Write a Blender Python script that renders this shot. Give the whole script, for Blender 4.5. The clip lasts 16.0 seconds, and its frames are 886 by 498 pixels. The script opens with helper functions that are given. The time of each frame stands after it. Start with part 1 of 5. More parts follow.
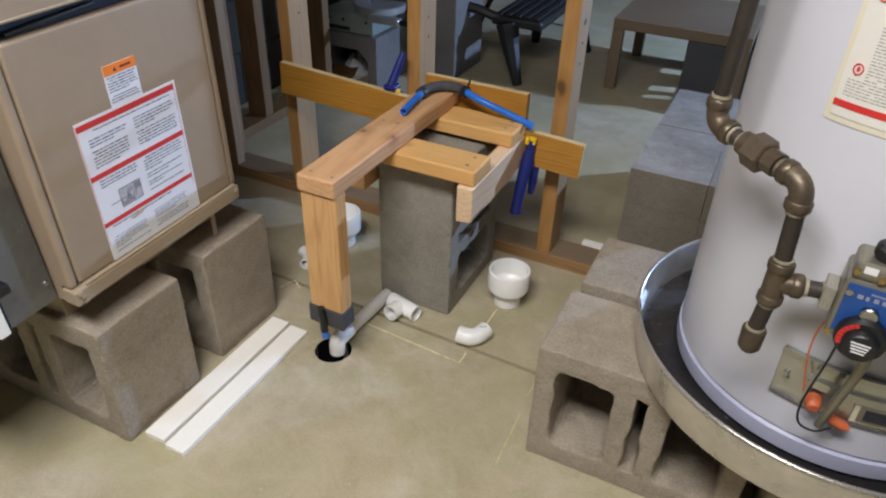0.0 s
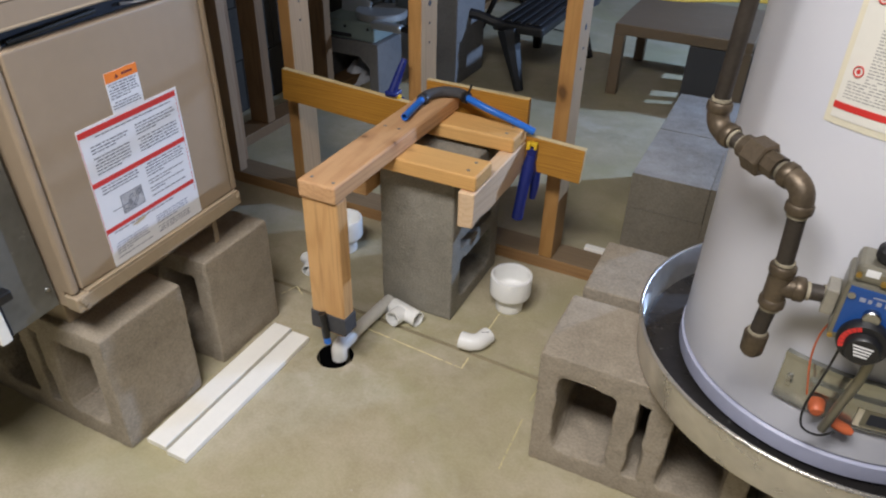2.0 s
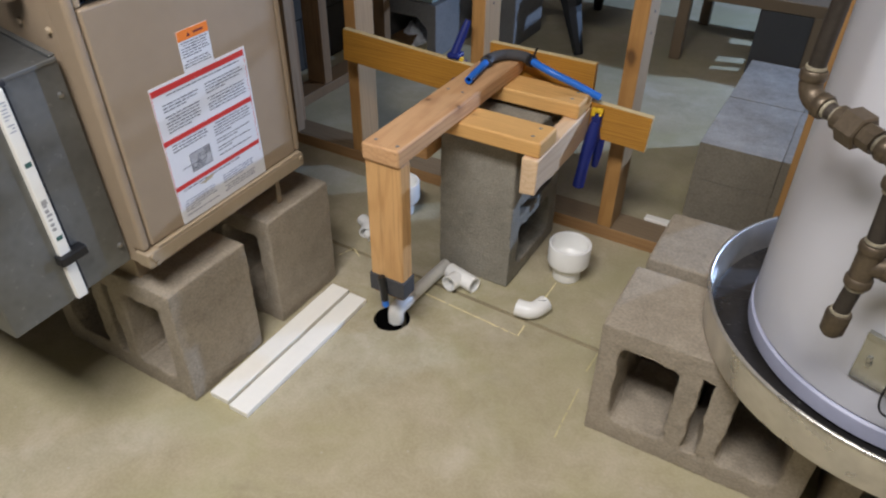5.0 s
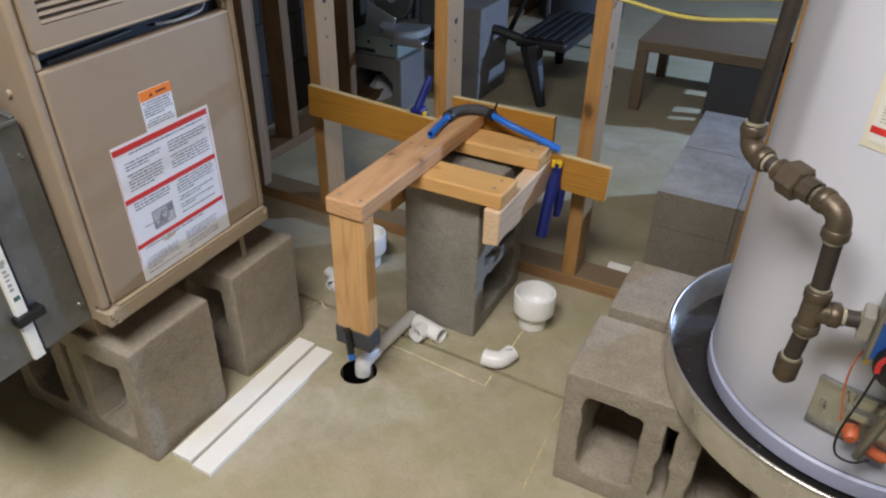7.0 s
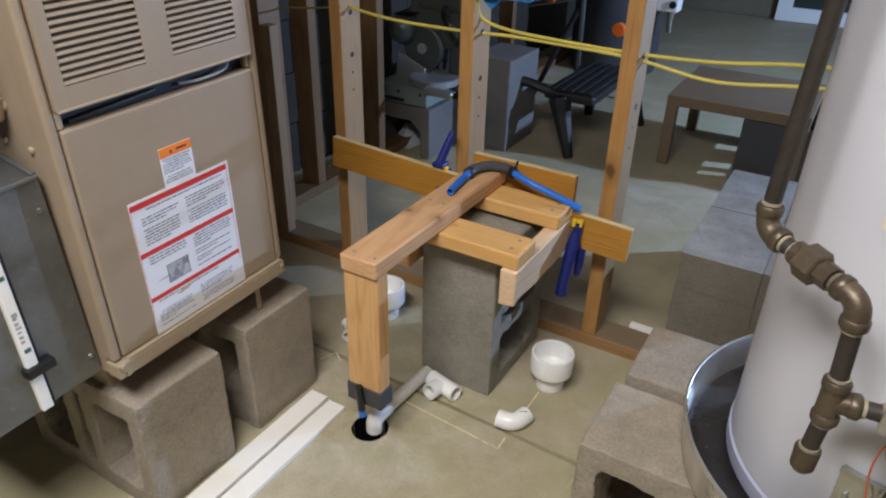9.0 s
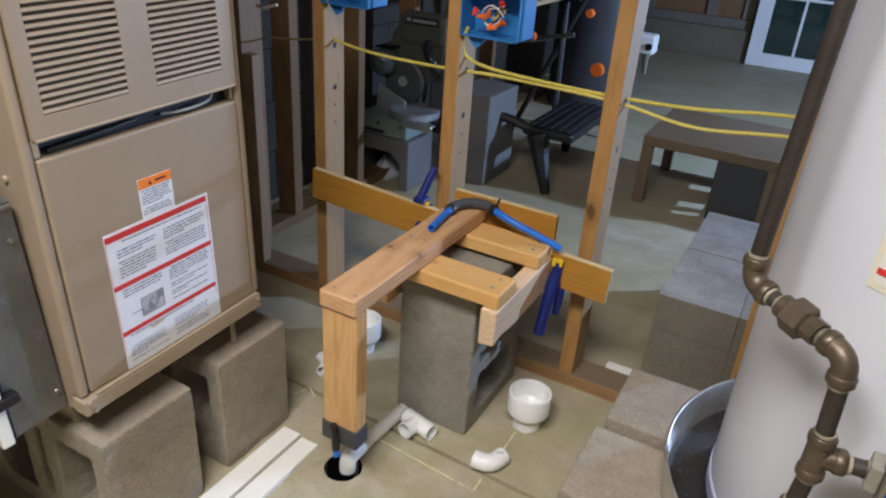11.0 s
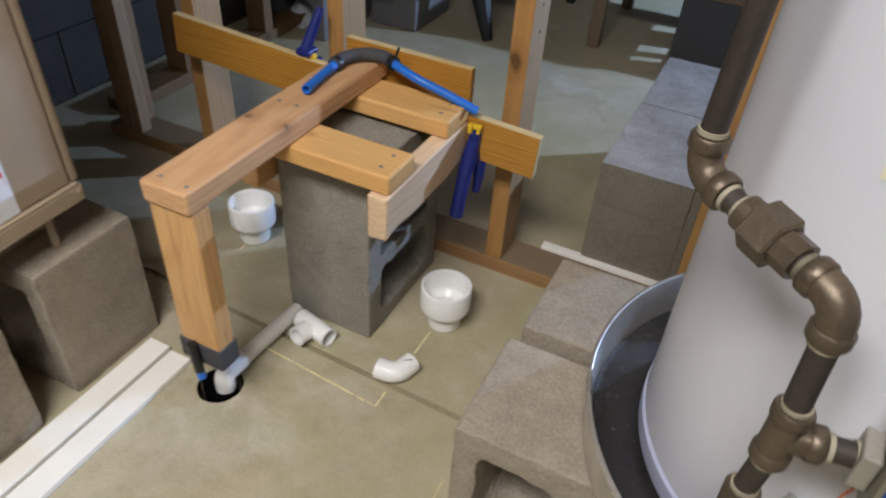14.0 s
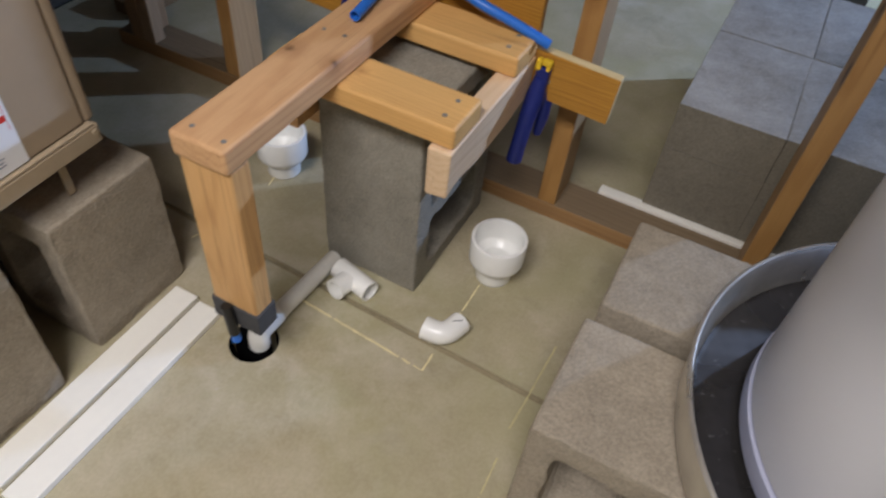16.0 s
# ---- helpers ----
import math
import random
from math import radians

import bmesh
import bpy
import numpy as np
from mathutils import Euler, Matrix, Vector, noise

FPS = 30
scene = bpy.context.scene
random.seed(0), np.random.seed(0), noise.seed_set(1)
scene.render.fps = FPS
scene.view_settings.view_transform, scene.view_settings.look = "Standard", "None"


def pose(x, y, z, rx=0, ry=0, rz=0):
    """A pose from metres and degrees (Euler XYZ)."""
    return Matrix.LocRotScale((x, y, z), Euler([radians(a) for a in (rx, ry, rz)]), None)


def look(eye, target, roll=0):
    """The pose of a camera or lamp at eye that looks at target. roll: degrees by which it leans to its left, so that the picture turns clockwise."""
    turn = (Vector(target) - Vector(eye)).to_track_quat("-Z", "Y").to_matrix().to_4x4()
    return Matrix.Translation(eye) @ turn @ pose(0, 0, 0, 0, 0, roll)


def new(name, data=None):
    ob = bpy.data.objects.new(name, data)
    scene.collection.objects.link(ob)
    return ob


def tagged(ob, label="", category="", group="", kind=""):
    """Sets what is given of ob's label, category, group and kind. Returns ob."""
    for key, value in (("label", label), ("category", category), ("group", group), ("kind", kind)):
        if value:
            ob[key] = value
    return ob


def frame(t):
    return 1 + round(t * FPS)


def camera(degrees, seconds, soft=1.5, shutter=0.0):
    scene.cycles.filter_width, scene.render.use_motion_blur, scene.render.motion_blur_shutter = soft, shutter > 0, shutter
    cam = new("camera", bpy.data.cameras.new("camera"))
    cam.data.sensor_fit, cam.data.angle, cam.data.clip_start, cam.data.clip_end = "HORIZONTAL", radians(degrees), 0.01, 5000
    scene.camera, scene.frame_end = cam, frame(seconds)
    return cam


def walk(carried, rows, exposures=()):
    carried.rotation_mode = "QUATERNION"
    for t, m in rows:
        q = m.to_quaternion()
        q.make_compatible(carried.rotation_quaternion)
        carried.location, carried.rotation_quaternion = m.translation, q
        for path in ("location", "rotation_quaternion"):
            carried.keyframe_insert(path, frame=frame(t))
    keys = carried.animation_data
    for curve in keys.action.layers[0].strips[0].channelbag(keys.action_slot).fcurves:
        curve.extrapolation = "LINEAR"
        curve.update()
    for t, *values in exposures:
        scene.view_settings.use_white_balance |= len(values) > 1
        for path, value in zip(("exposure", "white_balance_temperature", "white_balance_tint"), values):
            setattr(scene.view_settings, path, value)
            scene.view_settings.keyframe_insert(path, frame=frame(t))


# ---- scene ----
cam = camera(64.3, 16.0, soft=2.1, shutter=0.5)
PATH = [
    (0, (0.023, 0.019, 1.126), (-0.686, 1.518, 0.007), 1.9),
    (0.5, (0.023, 0.020, 1.125), (-0.690, 1.517, 0.007), 2.0),
    (1, (0.024, 0.018, 1.126), (-0.691, 1.519, 0.015), 1.8),
    (1.5, (0.027, 0.021, 1.127), (-0.693, 1.522, 0.018), 1.3),
    (2, (0.026, 0.020, 1.124), (-0.695, 1.523, 0.020), 1.5),
    (2.5, (0.019, 0.015, 1.116), (-0.696, 1.503, -0.012), 4.0),
    (3, (-0.008, -0.017, 1.117), (-0.828, 1.408, -0.021), 4.7),
    (3.5, (-0.010, -0.004, 1.124), (-0.861, 1.367, -0.059), 0.3),
    (3.7, (-0.013, -0.008, 1.120), (-0.873, 1.347, -0.073), 0.1),
    (5.8, (-0.001, 0.022, 1.122), (-0.764, 1.464, -0.035), 0.9),
    (6, (0.005, 0.018, 1.130), (-0.760, 1.476, -0.006), 0.8),
    (6.5, (0.013, 0.015, 1.128), (-0.754, 1.499, 0.028), 1.0),
    (7, (0.007, 0.015, 1.135), (-0.764, 1.513, 0.058), 1.2),
    (7.5, (0.009, 0.013, 1.151), (-0.795, 1.519, 0.110), 1.0),
    (8, (0.008, -0.002, 1.154), (-0.835, 1.506, 0.146), 2.6),
    (8.5, (0.014, 0.030, 1.150), (-0.849, 1.543, 0.168), 3.1),
    (8.7, (0.021, 0.054, 1.160), (-0.860, 1.556, 0.175), 1.4),
    (10.8, (-0.021, 0.068, 1.171), (-0.852, 1.633, 0.243), 3.7),
    (11, (-0.009, 0.066, 1.174), (-0.838, 1.642, 0.264), 4.0),
    (11.5, (-0.001, 0.066, 1.184), (-0.818, 1.673, 0.317), 3.5),
    (12, (0.003, 0.070, 1.198), (-0.823, 1.714, 0.413), 2.6),
    (12.4, (0.011, 0.079, 1.178), (-0.808, 1.709, 0.358), 2.7),
    (12.5, (0.010, 0.091, 1.165), (-0.793, 1.704, 0.299), 2.6),
    (12.6, (0.007, 0.090, 1.162), (-0.778, 1.689, 0.252), 2.8),
    (13, (0.006, 0.120, 1.158), (-0.773, 1.700, 0.211), 1.9),
    (13.4, (0.004, 0.165, 1.112), (-0.737, 1.685, 0.044), 2.4),
    (13.5, (0.001, 0.185, 1.098), (-0.717, 1.682, -0.018), 2.5),
    (13.6, (-0.001, 0.226, 1.090), (-0.704, 1.702, -0.062), 2.3),
    (14, (-0.013, 0.404, 1.055), (-0.649, 1.830, -0.195), 4.2),
    (14.3, (-0.018, 0.463, 1.040), (-0.639, 1.843, -0.267), 4.0),
    (14.5, (-0.031, 0.479, 1.046), (-0.679, 1.794, -0.314), 2.6),
    (15, (-0.095, 0.520, 1.046), (-0.687, 1.813, -0.360), 1.8),
    (15.5, (-0.164, 0.528, 1.037), (-0.643, 1.851, -0.385), 7.2),
    (16, (-0.170, 0.512, 1.029), (-0.713, 1.766, -0.431), 6.4),
]
EXPOSURES = [(0.0, 0.0, 6500, 10), (3.0, -0.03, 6500, 10), (7.5, -0.07, 6500, 10), (8.7, -0.05, 6500, 10), (12.0, 0.06, 6500, 10), (14.0, 0.0, 6500, 10), (15.0, -0.23, 6560, 11), (15.6, -0.28, 6580, 11.5), (16.0, -0.2, 6580, 11.5)]
walk(cam, [(t, look(eye, target, roll)) for t, eye, target, roll in PATH], EXPOSURES)

# ---- light ----
world = bpy.data.worlds.new("world")
scene.world = world
world.use_nodes = True
world.node_tree.nodes["Background"].inputs[0].default_value = (0.8, 0.9, 1.0, 1)
world.node_tree.nodes["Background"].inputs[1].default_value = 0.006


def lamp(name, kind, place, target, watts, colour, size, size_y=0.0):
    d = bpy.data.lights.new(name, kind)
    d.energy, d.color = watts, colour
    if kind == "AREA":
        d.shape, d.size, d.size_y = "RECTANGLE", size, size_y or size
    else:
        d.shadow_soft_size = size
    ob = new(name, d)
    ob.matrix_world = look(place, target)
    return ob


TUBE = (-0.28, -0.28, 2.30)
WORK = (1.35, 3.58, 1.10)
# Both sources unseen: ceiling light assumed, work light placed from the table's shadow.
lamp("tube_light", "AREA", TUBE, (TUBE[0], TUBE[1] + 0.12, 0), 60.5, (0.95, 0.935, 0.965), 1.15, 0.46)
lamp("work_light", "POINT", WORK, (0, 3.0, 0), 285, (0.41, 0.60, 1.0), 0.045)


# ---- materials ----
def nodes_of(name):
    m = bpy.data.materials.new(name)
    m.use_nodes = True
    return m, m.node_tree.nodes, m.node_tree.links, m.node_tree.nodes["Principled BSDF"]


def coords(n, l, scale=(1, 1, 1), shift=True):
    """Object coordinates, stretched, with a shift of its own for every object."""
    tc = n.new("ShaderNodeTexCoord")
    mp = n.new("ShaderNodeMapping")
    mp.inputs["Scale"].default_value = scale
    l.new(tc.outputs["Object"], mp.inputs["Vector"])
    if shift:
        info = n.new("ShaderNodeObjectInfo")
        mul = n.new("ShaderNodeMath")
        mul.operation = "MULTIPLY"
        mul.inputs[1].default_value = 37.0
        l.new(info.outputs["Random"], mul.inputs[0])
        comb = n.new("ShaderNodeCombineXYZ")
        for k in range(3):
            l.new(mul.outputs[0], comb.inputs[k])
        l.new(comb.outputs[0], mp.inputs["Location"])
    return mp.outputs["Vector"]


def noise_tex(n, l, vec, scale, detail=4, rough=0.55, distort=0.0):
    t = n.new("ShaderNodeTexNoise")
    t.inputs["Scale"].default_value, t.inputs["Detail"].default_value = scale, detail
    t.inputs["Roughness"].default_value, t.inputs["Distortion"].default_value = rough, distort
    l.new(vec, t.inputs["Vector"])
    return t.outputs["Fac"]


def ramp(n, l, fac, stops):
    r = n.new("ShaderNodeValToRGB")
    e = r.color_ramp.elements
    while len(e) < len(stops):
        e.new(0.5)
    for k, (p, c) in enumerate(stops):
        e[k].position, e[k].color = p, (*c, 1) if len(c) == 3 else c
    l.new(fac, r.inputs["Fac"])
    return r.outputs["Color"]


def mix(n, l, fac, a, b, mode="MIX"):
    m = n.new("ShaderNodeMix")
    m.data_type, m.blend_type = "RGBA", mode
    for sock, v in ((m.inputs[0], fac), (m.inputs[6], a), (m.inputs[7], b)):
        if isinstance(v, (int, float)):
            sock.default_value = v
        elif isinstance(v, tuple):
            sock.default_value = (*v, 1)
        else:
            l.new(v, sock)
    return m.outputs[2]


def bump(n, l, b, height, strength, distance):
    k = n.new("ShaderNodeBump")
    k.inputs["Strength"].default_value, k.inputs["Distance"].default_value = strength, distance
    l.new(height, k.inputs["Height"])
    l.new(k.outputs[0], b.inputs["Normal"])


def plain(name, colour, rough=0.5, metal=0.0, vary=0.12, scale=30.0, relief=0.15, spec=0.5):
    """Paint, plastic or metal with smudges at two scales and a faint relief."""
    m, n, l, b = nodes_of(name)
    v = coords(n, l)
    big, fine = noise_tex(n, l, v, scale * 0.25, 3), noise_tex(n, l, v, scale * 3, 5)
    dark = tuple(c * (1 - vary) for c in colour)
    light = tuple(min(1, c * (1 + vary)) for c in colour)
    c = ramp(n, l, big, [(0.3, dark), (0.7, light)])
    c = mix(n, l, 0.35, c, ramp(n, l, fine, [(0.35, dark), (0.65, light)]))
    l.new(c, b.inputs["Base Color"])
    r = ramp(n, l, big, [(0.3, (rough * 0.8,) * 3), (0.7, (min(1, rough * 1.2),) * 3)])
    l.new(r, b.inputs["Roughness"])
    b.inputs["Metallic"].default_value = metal
    b.inputs["Specular IOR Level"].default_value = spec
    if relief:
        bump(n, l, b, fine, relief, 0.001)
    return m


def wood(name, axis, pale, dark, knots=True, rough=0.6, marks=(), grain=1.0, pitch=34.0):
    """Sawn softwood: drawn-out growth rings, dark late-wood streaks, pores, knots; every piece with its own tone."""
    m, n, l, b = nodes_of(name)
    k = "xyz".index(axis)

    def along(f):
        st = [1.0, 1.0, 1.0]
        st[k] = f
        return coords(n, l, st)

    v = along(0.06)
    w = n.new("ShaderNodeTexWave")
    w.wave_type, w.bands_direction = "RINGS", axis.upper()
    w.inputs["Scale"].default_value, w.inputs["Distortion"].default_value = pitch, 10.0
    w.inputs["Detail"].default_value, w.inputs["Detail Scale"].default_value = 2.0, 0.9
    l.new(v, w.inputs["Vector"])
    pores = noise_tex(n, l, v, 420, 4, 0.7)
    tone = noise_tex(n, l, v, 8, 3)
    streak = noise_tex(n, l, along(0.022), 95, 3, 0.6)
    patch = noise_tex(n, l, along(0.5), 9, 3, 0.6, 0.5)
    mid = tuple(p * 0.62 + d * 0.38 for p, d in zip(pale, dark))
    c = ramp(n, l, w.outputs["Fac"], [(0.3, pale), (0.75, mid), (0.97, tuple(0.4 * p + 0.6 * d for p, d in zip(pale, dark)))])
    c = mix(n, l, max(0.0, 1 - 0.52 * grain), c, ramp(n, l, tone, [(0.3, mid), (0.7, pale)]))
    c = mix(n, l, ramp(n, l, streak, [(0.58, (0, 0, 0)), (0.70, (0.55, 0.55, 0.55))]), c, tuple(x * 0.72 for x in dark))
    c = mix(n, l, ramp(n, l, patch, [(0.52, (0, 0, 0)), (0.75, (0.35, 0.35, 0.35))]), c, tuple(min(1, x * 1.25) for x in pale))
    c = mix(n, l, 0.14, c, ramp(n, l, pores, [(0.35, dark), (0.6, pale)]))
    if knots:
        bend_v = n.new("ShaderNodeVectorMath")
        bend_v.operation = "ADD"
        wob = n.new("ShaderNodeTexNoise")
        wob.inputs["Scale"].default_value = 45
        small = n.new("ShaderNodeVectorMath")
        small.operation = "SCALE"
        small.inputs["Scale"].default_value = 0.012
        kv = along(0.6)
        l.new(kv, wob.inputs["Vector"])
        l.new(wob.outputs["Color"], small.inputs[0])
        l.new(kv, bend_v.inputs[0])
        l.new(small.outputs[0], bend_v.inputs[1])
        vo = n.new("ShaderNodeTexVoronoi")
        vo.inputs["Scale"].default_value = 6.5
        l.new(bend_v.outputs[0], vo.inputs["Vector"])
        halo = ramp(n, l, vo.outputs["Distance"], [(0.10, (0.5, 0.5, 0.5)), (0.21, (0, 0, 0))])
        c = mix(n, l, halo, c, tuple(x * 0.8 for x in dark))
        core = ramp(n, l, vo.outputs["Distance"], [(0.05, (0.85, 0.85, 0.85)), (0.10, (0, 0, 0))])
        c = mix(n, l, core, c, tuple(x * 0.3 for x in dark))
    for px, py, pz, size in marks:  # knots at known places
        geo = n.new("ShaderNodeNewGeometry")
        gap = n.new("ShaderNodeVectorMath")
        gap.operation = "DISTANCE"
        l.new(geo.outputs["Position"], gap.inputs[0])
        gap.inputs[1].default_value = (px, py, pz)
        wobble = n.new("ShaderNodeMath")
        wobble.operation = "MULTIPLY_ADD"
        l.new(noise_tex(n, l, geo.outputs["Position"], 110, 3), wobble.inputs[0])
        wobble.inputs[1].default_value = 0.012
        l.new(gap.outputs["Value"], wobble.inputs[2])
        c = mix(n, l, ramp(n, l, wobble.outputs[0], [(size * 0.9, (0.55, 0.55, 0.55)), (size * 2.6, (0, 0, 0))]), c, tuple(x * 0.75 for x in dark))
        c = mix(n, l, ramp(n, l, wobble.outputs[0], [(size * 0.55, (0.9, 0.9, 0.9)), (size, (0, 0, 0))]), c, tuple(x * 0.28 for x in dark))
    info = n.new("ShaderNodeObjectInfo")
    c = mix(n, l, 1.0, c, ramp(n, l, info.outputs["Random"], [(0.0, (0.88, 0.86, 0.82)), (0.5, (1.0, 1.0, 1.0)), (1.0, (1.08, 1.06, 1.12))]), "MULTIPLY")
    l.new(c, b.inputs["Base Color"])
    b.inputs["Roughness"].default_value = rough
    bump(n, l, b, pores, 0.25, 0.0006)
    return m


def concrete(name, base, grain=210.0, relief=0.42, stains=0.32, pits=True, tint=None):
    """Block or slab concrete: aggregate speckle, pores, cloudy stains."""
    m, n, l, b = nodes_of(name)
    v = coords(n, l)
    big, mid, fine = noise_tex(n, l, v, 5, 4, 0.6, 0.6), noise_tex(n, l, v, 38, 4), noise_tex(n, l, v, grain, 3, 0.7)
    lo, hi = tuple(x * (1 - stains) for x in base), tuple(x * (1 + stains * 0.8) for x in base)
    c = ramp(n, l, big, [(0.3, lo), (0.7, hi)])
    c = mix(n, l, 0.3, c, ramp(n, l, mid, [(0.35, lo), (0.65, hi)]))
    c = mix(n, l, 0.31, c, ramp(n, l, fine, [(0.36, tuple(x * 0.55 for x in base)), (0.64, tuple(x * 1.4 for x in base))]))
    if tint:
        c = mix(n, l, ramp(n, l, noise_tex(n, l, v, 7.5, 5, 0.7), [(0.38, (0, 0, 0)), (0.72, (0.46, 0.46, 0.46))]), c, tint)
    l.new(c, b.inputs["Base Color"])
    b.inputs["Roughness"].default_value = 0.92
    b.inputs["Specular IOR Level"].default_value = 0.3
    h = mix(n, l, 0.5, fine, mid)
    if pits:
        vo = n.new("ShaderNodeTexVoronoi")
        vo.inputs["Scale"].default_value = 150
        l.new(v, vo.inputs["Vector"])
        h = mix(n, l, 0.4, h, vo.outputs["Distance"])
    bump(n, l, b, h, relief, 0.005)
    return m


def floor_mat():
    m, n, l, b = nodes_of("floor_concrete")
    v = coords(n, l, shift=False)
    big, mid, fine = noise_tex(n, l, v, 1.6, 4, 0.6, 0.8), noise_tex(n, l, v, 11, 5, 0.65, 0.5), noise_tex(n, l, v, 160, 3)
    c = ramp(n, l, big, [(0.3, (0.355, 0.305, 0.195)), (0.7, (0.49, 0.43, 0.295))])
    c = mix(n, l, 0.5, c, ramp(n, l, mid, [(0.28, (0.32, 0.28, 0.175)), (0.5, (0.44, 0.385, 0.26)), (0.74, (0.60, 0.54, 0.42))]))
    c = mix(n, l, 0.12, c, ramp(n, l, fine, [(0.4, (0.2, 0.18, 0.12)), (0.6, (0.5, 0.46, 0.34))]))
    pale = ramp(n, l, noise_tex(n, l, v, 4.3, 5, 0.6, 0.4), [(0.56, (0, 0, 0)), (0.72, (0.45, 0.45, 0.45))])
    c = mix(n, l, pale, c, (0.60, 0.56, 0.46))
    green = ramp(n, l, noise_tex(n, l, v, 2.7, 4, 0.6, 0.6), [(0.42, (0, 0, 0)), (0.66, (0.5, 0.5, 0.5))])
    c = mix(n, l, green, c, (0.385, 0.365, 0.195))
    dirt = ramp(n, l, noise_tex(n, l, v, 6.5, 6, 0.75, 0.4), [(0.56, (0, 0, 0)), (0.70, (0.4, 0.4, 0.4))])
    c = mix(n, l, dirt, c, (0.27, 0.235, 0.155))
    scuff = n.new("ShaderNodeVectorMath")
    scuff.operation = "DISTANCE"
    l.new(v, scuff.inputs[0])
    scuff.inputs[1].default_value = (-0.70, 1.08, 0.0)
    near = ramp(n, l, scuff.outputs["Value"], [(0.08, (1, 1, 1)), (0.40, (0, 0, 0))])
    rub = ramp(n, l, noise_tex(n, l, v, 13, 5, 0.62, 0.2), [(0.45, (0, 0, 0)), (0.75, (0.6, 0.6, 0.6))])
    c = mix(n, l, mix(n, l, 1.0, near, rub, "MULTIPLY"), c, (0.66, 0.62, 0.52))
    spots = n.new("ShaderNodeTexVoronoi")
    spots.inputs["Scale"].default_value = 17
    l.new(v, spots.inputs["Vector"])
    s = ramp(n, l, spots.outputs["Distance"], [(0.035, (0.55, 0.55, 0.55)), (0.06, (0, 0, 0))])
    c = mix(n, l, s, c, (0.5, 0.46, 0.38))
    l.new(c, b.inputs["Base Color"])
    l.new(ramp(n, l, mid, [(0.3, (0.45,) * 3), (0.7, (0.68,) * 3)]), b.inputs["Roughness"])
    b.inputs["Specular IOR Level"].default_value = 0.4
    bump(n, l, b, mix(n, l, 0.3, mid, fine), 0.12, 0.003)
    return m


def galvanized(name, base, rough):
    """Zinc-coated sheet with spangle and white scuffs."""
    m, n, l, b = nodes_of(name)
    v = coords(n, l)
    vo = n.new("ShaderNodeTexVoronoi")
    vo.inputs["Scale"].default_value = 60
    l.new(v, vo.inputs["Vector"])
    big, fine = noise_tex(n, l, v, 7, 4, 0.6, 0.7), noise_tex(n, l, v, 45, 5, 0.75)
    c = ramp(n, l, big, [(0.3, tuple(x * 0.75 for x in base)), (0.7, tuple(x * 1.2 for x in base))])
    c = mix(n, l, 0.12, c, ramp(n, l, vo.outputs["Distance"], [(0.0, (0.2,) * 3), (0.6, (0.8,) * 3)]), "SOFT_LIGHT")
    c = mix(n, l, ramp(n, l, fine, [(0.62, (0, 0, 0)), (0.72, (0.55, 0.55, 0.55))]), c, (0.5, 0.5, 0.48))
    l.new(c, b.inputs["Base Color"])
    b.inputs["Metallic"].default_value = 0.75
    l.new(ramp(n, l, big, [(0.3, (rough * 0.75,) * 3), (0.7, (rough * 1.2,) * 3)]), b.inputs["Roughness"])
    bump(n, l, b, big, 0.15, 0.004)
    return m


PALE, DARK = (0.69, 0.415, 0.175), (0.45, 0.215, 0.068)
FIR = {a: wood("fir_" + a, a, PALE, DARK, grain=0.9, pitch=46) for a in "xyz"}
CROSS = wood("yellow_fir", "x", (0.76, 0.455, 0.165), (0.48, 0.225, 0.062), knots=False, grain=0.8, pitch=60, marks=((-0.655, 1.262, 0.446, 0.008),))
STUD = wood("stud_wood", "z", (0.47, 0.255, 0.082), (0.31, 0.14, 0.038))
# Paler copy for the studs' side faces: lamp light put into the colour.
STUDLIT = wood("lit_stud_side", "z", (0.45, 0.29, 0.143), (0.32, 0.182, 0.074))
# Stud wood darkened for the left stud: the shade on it is in the colour.
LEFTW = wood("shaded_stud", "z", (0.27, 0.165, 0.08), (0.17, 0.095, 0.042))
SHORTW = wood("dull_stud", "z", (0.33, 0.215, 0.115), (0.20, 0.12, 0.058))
PLATE = wood("plate_wood", "x", (0.40, 0.235, 0.105), (0.25, 0.125, 0.048))
PLATETOP = wood("dusty_plate", "x", (0.27, 0.20, 0.125), (0.17, 0.115, 0.068))
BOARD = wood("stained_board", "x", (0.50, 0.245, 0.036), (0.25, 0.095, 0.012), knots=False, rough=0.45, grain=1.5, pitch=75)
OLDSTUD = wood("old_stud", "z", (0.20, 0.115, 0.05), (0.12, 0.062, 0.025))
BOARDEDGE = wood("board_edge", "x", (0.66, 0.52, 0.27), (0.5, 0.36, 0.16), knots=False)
BLOCK = concrete("block_concrete", (0.335, 0.288, 0.222))
BLOCK_DARK = concrete("grey_block", (0.275, 0.257, 0.213))
# Slab tops are paler and mottled, slab sides darker.
SLAB = concrete("mottled_slab_top", (0.25, 0.235, 0.21), stains=0.42, relief=0.3, tint=(0.52, 0.51, 0.49))
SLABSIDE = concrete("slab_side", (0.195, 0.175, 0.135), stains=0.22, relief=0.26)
# Near-black base: the shade behind the studs is put into the wall's colour.
WALLC = concrete("shaded_wall_concrete", (0.052, 0.046, 0.038), stains=0.25)
CURBC = concrete("curb_concrete", (0.17, 0.15, 0.10), stains=0.2)
FARB = concrete("far_block", (0.17, 0.165, 0.16), stains=0.2)
FLOOR = floor_mat()
